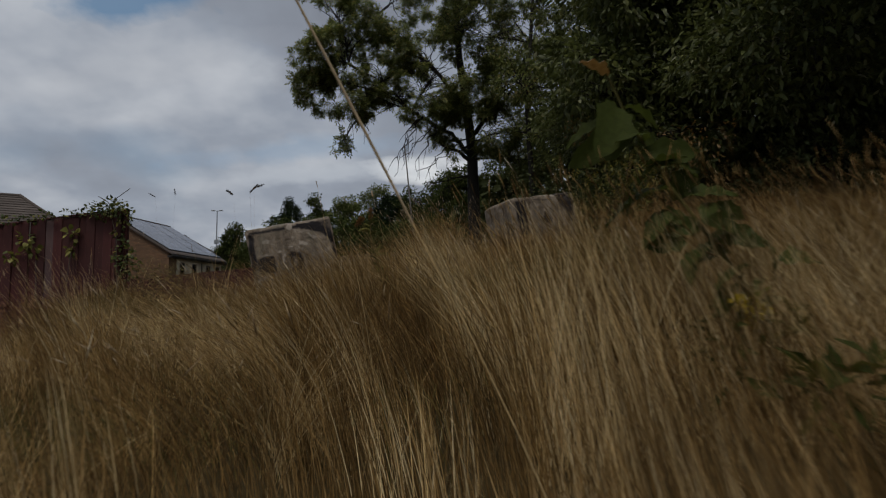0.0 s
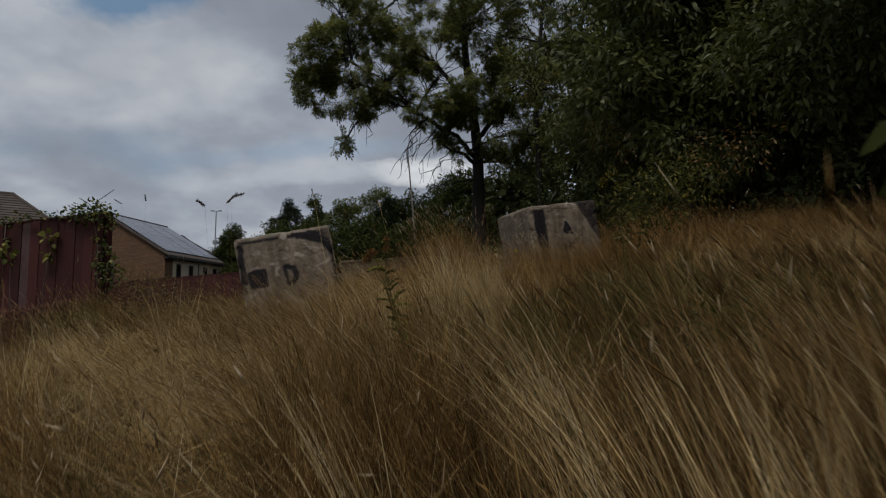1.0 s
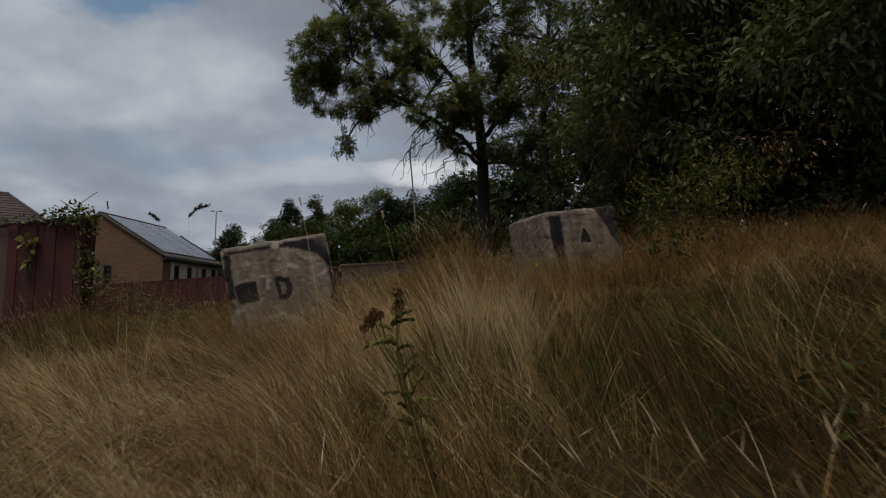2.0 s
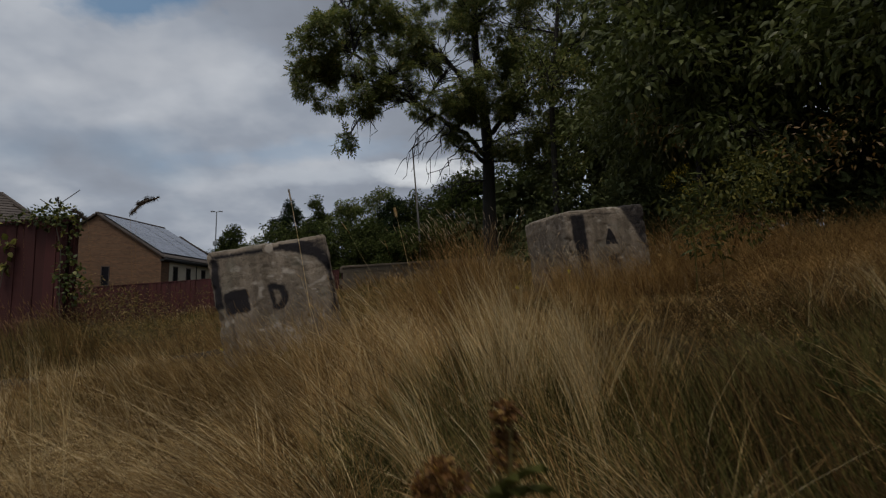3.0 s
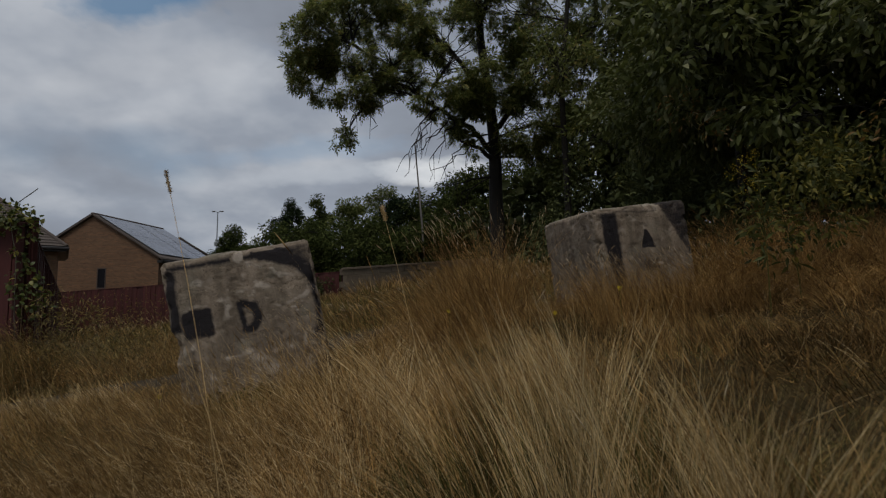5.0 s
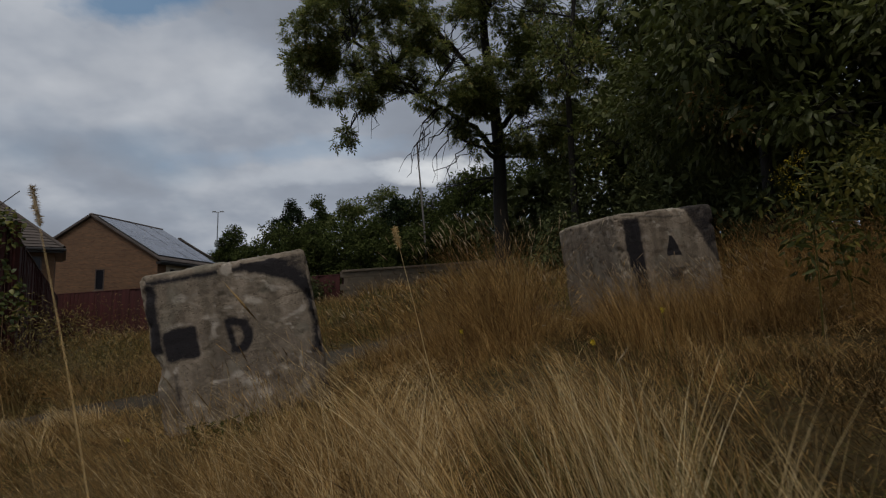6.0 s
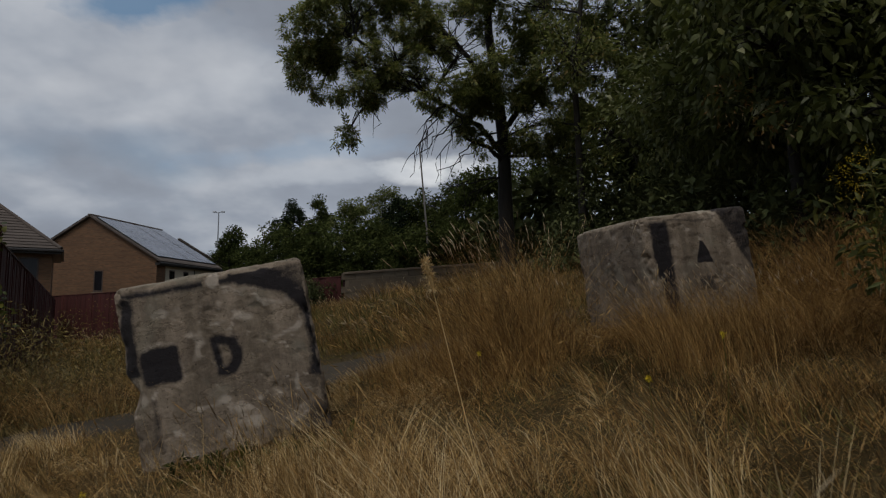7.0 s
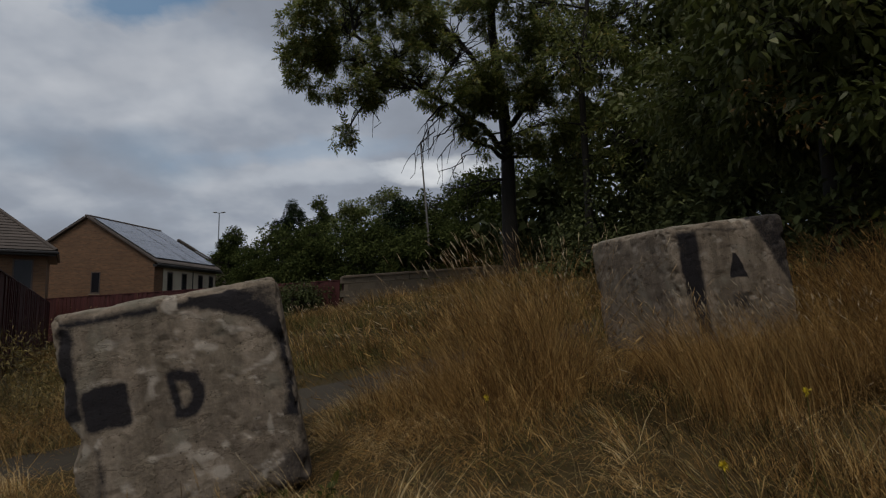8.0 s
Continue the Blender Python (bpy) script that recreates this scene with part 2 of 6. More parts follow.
SEED = leaf_mat("seed_heads", [(0.0, (0.26, 0.17, 0.09)), (0.6, (0.42, 0.31, 0.18)), (1.0, (0.6, 0.5, 0.34))], 0.7, 0.2)
DARK_SEED = leaf_mat("dark_seed_heads", [(0.0, (0.03, 0.022, 0.015)), (1.0, (0.09, 0.06, 0.035))], 0.8, 0.05)
BARK = rough_mat("bark", [(0.3, (0.011, 0.009, 0.007)), (0.6, (0.024, 0.020, 0.016)), (0.8, (0.05, 0.043, 0.034))], 3, 30, relief=0.03, strength=0.9, stretch=(1, 1, 0.25))
TWIG = rough_mat("bare_twigs", [(0.3, (0.05, 0.042, 0.033)), (0.7, (0.12, 0.10, 0.08))], 3, 30)
ASH_LEAF = leaf_mat("ash_leaves", [(0.0, (0.06, 0.075, 0.018)), (0.5, (0.135, 0.155, 0.04)), (0.9, (0.23, 0.245, 0.075)), (1.0, (0.30, 0.23, 0.07))], 0.5, 0.5, 0.3)
WOOD_LEAF = leaf_mat("cherry_leaves", [(0.0, (0.045, 0.055, 0.014)), (0.55, (0.085, 0.10, 0.026)), (0.9, (0.14, 0.155, 0.045)), (0.97, (0.22, 0.22, 0.10)), (1.0, (0.36, 0.36, 0.24))], 0.55, 0.42, 0.3)
WILLOW_LEAF = leaf_mat("willow_leaves", [(0.0, (0.05, 0.064, 0.018)), (0.5, (0.105, 0.125, 0.036)), (1.0, (0.19, 0.20, 0.07))], 0.8, 0.35, 0.05)
FAR_LEAF = leaf_mat("far_tree_leaves", [(0.0, (0.024, 0.034, 0.010)), (0.5, (0.052, 0.066, 0.018)), (1.0, (0.10, 0.112, 0.034))], 0.8, 0.35, 0.05)
DARK_LEAF = leaf_mat("pine_needles", [(0.0, (0.010, 0.018, 0.008)), (1.0, (0.030, 0.042, 0.018))], 0.85, 0.1, 0.05)
# leaf colour darkened to hold the deep shade under the trees
SHADE_LEAF = leaf_mat("shade_toned_leaves", [(0.0, (0.036, 0.045, 0.016)), (0.6, (0.068, 0.08, 0.028)), (1.0, (0.115, 0.125, 0.046))], 0.7, 0.2, 0.15)
BRAMBLE = leaf_mat("bramble_leaves", [(0.0, (0.035, 0.05, 0.012)), (0.6, (0.085, 0.10, 0.024)), (0.9, (0.17, 0.16, 0.04)), (1.0, (0.40, 0.37, 0.08))], 0.5, 0.35)
WEED_STEM = leaf_mat("weed_stems", [(0.0, (0.055, 0.045, 0.014)), (0.5, (0.14, 0.108, 0.032)), (0.85, (0.26, 0.18, 0.062)), (1.0, (0.38, 0.29, 0.10))], 0.6, 0.3)
YELLOWING = leaf_mat("yellowing_leaves", [(0.0, (0.07, 0.085, 0.016)), (0.5, (0.17, 0.17, 0.035)), (1.0, (0.42, 0.38, 0.10))], 0.5, 0.35)
DOCK = leaf_mat("dry_dock", [(0.0, (0.05, 0.018, 0.012)), (0.6, (0.13, 0.05, 0.03)), (1.0, (0.22, 0.11, 0.05))], 0.8, 0.1)
AUTUMN = leaf_mat("autumn_leaves", [(0.0, (0.09, 0.08, 0.02)), (0.5, (0.15, 0.085, 0.025)), (1.0, (0.22, 0.12, 0.03))], 0.5, 0.35)
WEED = leaf_mat("weed_leaves", [(0.0, (0.026, 0.036, 0.007)), (0.7, (0.055, 0.068, 0.012)), (1.0, (0.12, 0.11, 0.02))], 0.6, 0.45, 0.15)
YELLOW = leaf_mat("yellow_petals", [(0.0, (0.42, 0.30, 0.015)), (1.0, (0.75, 0.58, 0.03))], 0.5, 0.3)
# stalk colour kept very dark to carry tree shade on the right
SHADE_STRAW = leaf_mat("shade_toned_stalks", [(0.0, (0.022, 0.014, 0.006)), (0.6, (0.065, 0.04, 0.015)), (1.0, (0.16, 0.10, 0.035))], 0.8, 0.25, 0.06)
FADED = leaf_mat("faded_flowers", [(0.0, (0.07, 0.03, 0.010)), (0.6, (0.19, 0.085, 0.022)), (1.0, (0.34, 0.20, 0.04))], 0.7, 0.2)
OLIVE = leaf_mat("olive_leaves", [(0.0, (0.04, 0.048, 0.012)), (0.55, (0.085, 0.088, 0.02)), (0.9, (0.155, 0.135, 0.03)), (1.0, (0.26, 0.22, 0.045))], 0.55, 0.4, 0.2)
FENCE_RED = rough_mat("dark_red_fence_stain", [(0.3, (0.034, 0.009, 0.008)), (0.55, (0.062, 0.016, 0.014)), (0.75, (0.10, 0.031, 0.027))], 2.0, 26, rough=0.75, relief=0.004, stretch=(1, 1, 0.15), vary=0.25)
FENCE_BARE = rough_mat("bare_grey_board", [(0.3, (0.06, 0.026, 0.024)), (0.7, (0.115, 0.078, 0.075))], 2.0, 30, relief=0.004, stretch=(1, 1, 0.12))
BUFF_BRICK = brick_mat("buff_brick", (0.165, 0.085, 0.041), (0.105, 0.052, 0.025), (0.13, 0.088, 0.056))
GREY_BRICK = brick_mat("grey_brown_brick", (0.24, 0.19, 0.14), (0.18, 0.135, 0.10), (0.25, 0.22, 0.18))
CREAM = rough_mat("cream_render", [(0.3, (0.40, 0.35, 0.26)), (0.7, (0.55, 0.49, 0.38))], 1.0, 30, relief=0.003)
ROOF_TILE = rough_mat("brown_concrete_tile", [(0.3, (0.055, 0.044, 0.038)), (0.6, (0.10, 0.080, 0.068)), (0.8, (0.15, 0.125, 0.105))], 0.7, 20, relief=0.006, vary=0.15)
# panel base lifted above dark glass, part of the sky's reflection as colour
SOLAR = glass_mat("solar_glass", (0.11, 0.12, 0.15), 0.22)
DARK_GLASS = glass_mat("window_glass", (0.010, 0.010, 0.012), 0.08, 0.25)
FASCIA = rough_mat("dark_plastic", [(0.3, (0.018, 0.016, 0.016)), (0.7, (0.035, 0.032, 0.03))], 3, 60, rough=0.45, relief=0.001)
FRAME_PAINT = rough_mat("brown_window_frame", [(0.3, (0.05, 0.035, 0.028)), (0.7, (0.085, 0.06, 0.05))], 3, 60, rough=0.5, relief=0.001)
GALV = rough_mat("galvanised_steel", [(0.3, (0.22, 0.23, 0.24)), (0.7, (0.36, 0.37, 0.38))], 4, 60, rough=0.5, metal=0.7, relief=0.001)
POLE_WOOD = rough_mat("weathered_pole", [(0.3, (0.10, 0.09, 0.08)), (0.7, (0.2, 0.18, 0.16))], 3, 40, stretch=(1, 1, 0.1))
WALL_GREY = rough_mat("grey_blockwork", [(0.3, (0.125, 0.095, 0.066)), (0.7, (0.215, 0.168, 0.122))], 0.9, 18, relief=0.01, vary=0.12)


# ---------------------------------------------------------------- mesh helpers
def raw_mesh(name, verts, quads=None, tris=None):
    """A mesh from numpy arrays."""
    me = bpy.data.meshes.new(name)
    verts = np.asarray(verts, dtype=np.float32).reshape(-1, 3)
    idx, tot = [], []
    if quads is not None and len(quads):
        q = np.asarray(quads, dtype=np.int32).reshape(-1, 4)
        idx.append(q.ravel()); tot.append(np.full(len(q), 4, np.int32))
    if tris is not None and len(tris):
        q = np.asarray(tris, dtype=np.int32).reshape(-1, 3)
        idx.append(q.ravel()); tot.append(np.full(len(q), 3, np.int32))
    idx, tot = np.concatenate(idx), np.concatenate(tot)
    me.vertices.add(len(verts)); me.vertices.foreach_set("co", verts.ravel())
    me.loops.add(len(idx)); me.loops.foreach_set("vertex_index", idx)
    me.polygons.add(len(tot))
    me.polygons.foreach_set("loop_start", np.concatenate(([0], np.cumsum(tot)[:-1])).astype(np.int32))
    me.polygons.foreach_set("loop_total", tot)
    me.update(calc_edges=True)
    return me


def put(name, me, material, parent=None, label="", smooth=False):
    ob = new(name, me)
    me.materials.clear()
    me.materials.append(material)
    if smooth:
        me.polygons.foreach_set("use_smooth", np.ones(len(me.polygons), dtype=bool))
    if parent:
        ob.parent = parent
    if label:
        tagged(ob, label)
    return ob


def part(name, bm, material, parent, label="", smooth=False):
    me = bpy.data.meshes.new(name)
    bm.to_mesh(me)
    bm.free()
    return put(name, me, material, parent, label, smooth)


def thing(name, place, label, category, group="", yaw=0.0):
    ob = new(name)
    ob.empty_display_size = 0.1
    ob.matrix_world = pose(*place, 0, 0, yaw)
    return tagged(ob, label, category, group)


def box(bm, lo, hi, bevel=0.0):
    g = bmesh.ops.create_cube(bm, size=1.0)
    for v in g["verts"]:
        v.co = Vector([lo[i] + (v.co[i] + 0.5) * (hi[i] - lo[i]) for i in range(3)])
    if bevel:
        ed = list({e for v in g["verts"] for e in v.link_edges})
        bmesh.ops.bevel(bm, geom=ed, offset=bevel, segments=1, affect="EDGES")
    return bm


def boxed(lo, hi, bevel=0.0):
    return box(bmesh.new(), lo, hi, bevel)


def tubes(paths, sides=6):
    """Tapered tubes: each path is a list of (point, radius)."""
    V, Q = [], []
    ang = np.arange(sides) * 2 * np.pi / sides
    for p in paths:
        pts = [Vector(a) for a, _ in p]
        start = sum(len(v) for v in V)
        for i, (c, r) in enumerate(p):
            d = (pts[min(i + 1, len(p) - 1)] - pts[max(i - 1, 0)]).normalized()
            s = d.orthogonal().normalized() if abs(d.z) > 0.95 else d.cross(Vector((0, 0, 1))).normalized()
            t = d.cross(s)
            ring = np.array(c)[None] + r * (np.cos(ang)[:, None] * np.array(s)[None] + np.sin(ang)[:, None] * np.array(t)[None])
            V.append(ring)
        for i in range(len(p) - 1):
            for k in range(sides):
                a, b = start + i * sides + k, start + i * sides + (k + 1) % sides
                Q.append((a, b, b + sides, a + sides))
    return np.concatenate(V), Q


def tube_part(name, path, material, parent, sides=6, label=""):
    v, q = tubes([path], sides)
    return put(name, raw_mesh(name, v, q), material, parent, label, True)


def leaf_arrays(points, out, rng, length, width, droop=0.3, spread=0.9, vary=0.35, fine=False):
    """Folded leaves at points (n x 3), turned outward along out (n x 3). Four corners and a midrib, four triangles a leaf."""
    n = len(points)
    d = out / (np.linalg.norm(out, axis=1, keepdims=True) + 1e-6) + rng.normal(0, spread, (n, 3))
    d[:, 2] -= droop
    d /= np.linalg.norm(d, axis=1, keepdims=True)
    up = rng.normal(0, 0.6, (n, 3)); up[:, 2] += 1.0
    s = np.cross(d, up); s /= np.linalg.norm(s, axis=1, keepdims=True) + 1e-6
    nn = np.cross(s, d)
    k = 1 + rng.uniform(-vary, vary, (n, 1))
    L, W = length * k, width * k
    if fine:
        bow = -nn * L
        v = np.stack([points, points + d * L * 0.3 + s * W * 0.46 + nn * W * 0.12, points + d * L * 0.68 + s * W * 0.36 + nn * W * 0.1 + bow * 0.08, points + d * L + bow * 0.2,
                      points + d * L * 0.68 - s * W * 0.36 + nn * W * 0.1 + bow * 0.08, points + d * L * 0.3 - s * W * 0.46 + nn * W * 0.12], 1)
        f = np.arange(n)[:, None] * 6
        t = np.concatenate([f + np.array([q]) for q in ((0, 1, 5), (1, 2, 4), (1, 4, 5), (2, 3, 4))], 0)
        return v.reshape(-1, 3), t
    v = np.stack([points, points + d * L * 0.5 + s * W * 0.5 + nn * W * 0.14, points + d * L - nn * L * 0.12, points + d * L * 0.5 - s * W * 0.5 + nn * W * 0.14], 1)
    f = np.arange(n)[:, None] * 4
    t = np.concatenate([f + np.array([[0, 1, 2]]), f + np.array([[0, 2, 3]])], 0)
    return v.reshape(-1, 3), t


def pinnate_arrays(points, out, rng, length, droop=0.6, pairs=3):
    """Compound leaves: a rosette of long leaves at each point, each with paired leaflets and one at its tip."""
    per = 6
    n = len(points) * per
    p = np.repeat(points, per, 0)
    d = np.repeat(out / (np.linalg.norm(out, axis=1, keepdims=True) + 1e-6), per, 0) * 0.5 + rng.normal(0, 0.75, (n, 3))
    d[:, 2] -= droop * 0.5
    d /= np.linalg.norm(d, axis=1, keepdims=True)
    up = rng.normal(0, 0.35, (n, 3)); up[:, 2] += 1.0
    s = np.cross(d, up); s /= np.linalg.norm(s, axis=1, keepdims=True) + 1e-6
    nn = np.cross(s, d)
    L = length * rng.uniform(0.7, 1.25, (n, 1))
    V = []
    for k in range(pairs * 2 + 1):
        u, sg = (0.32 + 0.22 * (k // 2), 1 - 2 * (k % 2)) if k < pairs * 2 else (0.9, 0)
        base = p + d * L * u - nn * L * 0.14 * u * u
        base[:, 2:] -= 0.18 * droop * L * u * u
        q = d * (0.62 if sg else 1.0) + s * sg * 0.8 + rng.normal(0, 0.14, (n, 3))
        q[:, 2] -= 0.22 * droop
        q /= np.linalg.norm(q, axis=1, keepdims=True)
        w = np.cross(q, nn); w /= np.linalg.norm(w, axis=1, keepdims=True) + 1e-6
        l = L * 0.40
        V.append(np.stack([base, base + q * l * 0.5 + w * l * 0.19, base + q * l - nn * l * 0.12, base + q * l * 0.5 - w * l * 0.19], 1))
    V = np.concatenate(V, 0).reshape(-1, 3)
    f = np.arange(len(V) // 4)[:, None] * 4
    return V, np.concatenate([f + np.array([[0, 1, 2]]), f + np.array([[0, 2, 3]])], 0)


# ---------------------------------------------------------------- ground
def gz(x, y):
    """Height of the ground: a bank that climbs ahead and to the right, and levels out behind the blocks."""
    x, y = np.asarray(x, float), np.asarray(y, float)
    ye = 10.5 - 1.2 * np.logaddexp(0, (10.5 - y) / 1.2)
    ye = -14 + 2 * np.logaddexp(0, (ye + 14) / 2)
    cross = np.where(x < 0, 1.15 * np.tanh(x / 6), 0.95 * np.tanh(x / 7))
    z = 0.12 + 0.118 * ye + cross + 0.07 * np.logaddexp(0, (np.minimum(x, 14) - 2.5) / 0.8) * 0.8
    s1, s2 = np.clip((y - 10.5) / 11, 0, 1), np.clip((x + 13) / 11, 0, 1)
    z = z + 0.85 * s1 * s1 * (3 - 2 * s1) * s2 * s2 * (3 - 2 * s2)
    z = z + 0.03 * np.sin(1.3 * x + 0.7 * y) * np.sin(0.9 * y - 0.4 * x) + 0.02 * np.sin(3.1 * x + 1.7) * np.sin(2.7 * y)
    return z


def build_ground():
    near = np.arange(-30, 45.01, 0.5)
    far_a = np.array([-2500, -1200, -600, -300, -150, -80, -50, -38])
    far_b = np.array([52, 65, 90, 150, 300, 600, 1200, 2500])
    c = np.concatenate([far_a, near, far_b])
    X, Y = np.meshgrid(c, c)
    V = np.stack([X, Y, gz(X, Y)], -1).reshape(-1, 3)
    n = len(c)
    i = (np.arange(n - 1)[:, None] * n + np.arange(n - 1)[None]).ravel()
    ob = put("ground", raw_mesh("ground", V, np.stack([i, i + 1, i + n + 1, i + n], 1)), SOIL, smooth=True)
    tagged(ob, "sloping bank of dry brown soil and grass thatch", "ground", kind="structure")


build_ground()
PATH_LINE = [(-16, 5.4), (-8, 7.3), (-3.6, 9.0), (-1.25, 10.05), (0.4, 11.0), (3.5, 13.0), (9, 17)]


def path_distance(x, y):
    d = np.full(np.shape(x), 1e9)
    for (ax, ay), (bx, by) in zip(PATH_LINE, PATH_LINE[1:]):
        t = np.clip(((x - ax) * (bx - ax) + (y - ay) * (by - ay)) / ((bx - ax) ** 2 + (by - ay) ** 2), 0, 1)
        d = np.minimum(d, np.hypot(x - ax - t * (bx - ax), y - ay - t * (by - ay)))
    return d


def build_path():
    V, Q, k = [], [], 9
    pts = []
    for (a, b) in zip(PATH_LINE, PATH_LINE[1:]):
        m = max(2, int(math.dist(a, b) / 0.25))
        pts += [(a[0] + (b[0] - a[0]) * i / m, a[1] + (b[1] - a[1]) * i / m) for i in range(m)]
    pts = np.array(pts)
    for _ in range(6):
        pts[1:-1] = (pts[:-2] + pts[1:-1] * 2 + pts[2:]) / 4
    d = np.gradient(pts, axis=0)
    d /= np.linalg.norm(d, axis=1, keepdims=True)
    for i, (p, t) in enumerate(zip(pts, d)):
        w = 0.54 + 0.06 * math.sin(i * 0.9) + 0.04 * math.sin(i * 2.3)
        for j in range(k):
            s = (j / (k - 1) * 2 - 1) * w
            x, y = p[0] - t[1] * s, p[1] + t[0] * s
            V.append((x, y, float(gz(x, y)) + (0.018 if 0 < j < k - 1 else -0.03)))
    for i in range(len(pts) - 1):
        for j in range(k - 1):
            Q.append((i * k + j, i * k + j + 1, (i + 1) * k + j + 1, (i + 1) * k + j))
    ob = put("pavement", raw_mesh("pavement", V, Q), ASPHALT, smooth=True)
    tagged(ob, "narrow worn grey asphalt footpath between the concrete blocks", "footpath", kind="structure")


build_path()


# ---------------------------------------------------------------- concrete blocks
def sd_box(u, v, cx, cy, hx, hy, r=0.0):
    dx, dy = np.abs(u - cx) - hx + r, np.abs(v - cy) - hy + r
    return np.hypot(np.maximum(dx, 0), np.maximum(dy, 0)) + np.minimum(np.maximum(dx, dy), 0) - r


def block_mesh(name, size, seed, paint_fn, scuff_fn=None):
    """A cast cube with worn rounded edges, chips and pits; attributes hold paint, scuffs and lichen."""
    rng = np.random.default_rng(seed)
    n = 84
    g = np.linspace(-1, 1, n + 1)
    g = np.sign(g) * (1 - (1 - np.abs(g)) ** 1.15)
    V, Q = [], []
    for ax in range(3):
        for sg in (-1, 1):
            A, B = np.meshgrid(g, g)
            P = np.zeros((n + 1, n + 1, 3))
            P[..., ax] = sg; P[..., (ax + 1) % 3] = A; P[..., (ax + 2) % 3] = B
            s = len(V) * (n + 1) ** 2
            V.append(P.reshape(-1, 3))
            i = (np.arange(n)[:, None] * (n + 1) + np.arange(n)[None]).ravel() + s
            q = np.stack([i, i + 1, i + n + 2, i + n + 1], 1)
            Q.append(q if sg > 0 else q[:, ::-1])
    V, Q = np.concatenate(V), np.concatenate(Q)
    _, first, inv = np.unique(np.round(V, 5), axis=0, return_index=True, return_inverse=True)
    V, Q = V[first], inv.reshape(-1)[Q]
    rad = 0.085
    inner = np.clip(V, -1 + rad, 1 - rad)
    d = V - inner
    ln = np.linalg.norm(d, axis=1, keepdims=True)
    V = inner + d / np.maximum(ln, 1e-9) * rad
    nrm = d / np.maximum(ln, 1e-9)
    half = size / 2
    def fbm(p, f, o=4):
        return np.array([noise.fractal(Vector(q) * f + Vector((seed, 0, 0)), 0.9, 2.1, o) for q in p])
    low, high = fbm(V, 1.3, 3), fbm(V, 7.0, 4)
    edge = 1 - np.sort(np.abs(V), axis=1)[:, 1]
    chip = np.clip(0.16 - edge, 0, 1) / 0.16 * np.clip(fbm(V, 4.2, 3) - 0.02, 0, 1)
    strata = fbm(V * np.array([0.8, 0.8, 1.6]), 3.5, 4)
    disp = 0.010 * low + 0.004 * high - 0.11 * chip - 0.02 * np.clip(strata - 0.3, 0, 1)
    seam = np.abs(fbm(V, 1.7, 4))
    disp -= 0.02 * np.clip(1 - seam / 0.03, 0, 1)
    pits = rng.uniform(-1, 1, (60, 3)); pits[np.arange(60), rng.integers(0, 3, 60)] = rng.choice([-1.0, 1.0], 60)
    for p in pits:
        r = rng.uniform(0.015, 0.04)
        dd = np.linalg.norm(V - p, axis=1)
        disp -= np.where(dd < r, (1 - dd / r) * 0.03, 0)
    V = V + nrm * disp[:, None]
    me = raw_mesh(name, V * half, Q)
    ridge = fbm(V, 6.0, 5)
    scuff = np.clip(0.22 + 0.66 * ridge, 0, 1) * 0.9 + 0.5 * np.clip(1 - np.abs(seam - 0.05) / 0.03, 0, 1) * np.clip(ridge + 0.4, 0, 1)
    lichen = np.clip(0.2 + 0.8 * fbm(V, 2.0, 4) + 0.5 * (nrm[:, 2] > 0.6), 0, 1)
    wob = 0.03 * fbm(V, 3.0, 3) + 0.008 * fbm(V, 16.0, 3)
    paint = paint_fn(V, nrm, wob)
    if scuff_fn:
        extra = scuff_fn(V, wob)
        scuff, paint = np.clip(scuff * 0.85 + 1.5 * extra * (0.6 + 0.8 * ridge), 0, 1.3), paint * (1 - 0.45 * extra)
        notch = np.clip(1 - np.hypot((V[:, 0] + 1.0) / 0.16, (V[:, 2] + 0.14) / 0.22), 0, 1) * (V[:, 1] < -0.5)
        V = V + nrm * (0.006 * extra)[:, None]
        V[:, 0] += 0.11 * notch
        me.vertices.foreach_set("co", (V * half).ravel().astype(np.float32))
    for key, val in (("paint", paint), ("scuff", scuff), ("lichen", lichen)):
        a = me.attributes.new(key, "FLOAT", "POINT")
        a.data.foreach_set("value", val.astype(np.float32))
    me.polygons.foreach_set("use_smooth", np.ones(len(me.polygons), dtype=bool))
    return me


def cover(sd, soft=0.1):
    """1 inside, 0 well outside, soft sprayed edge between."""
    return np.clip(0.5 - sd / soft, 0, 1)


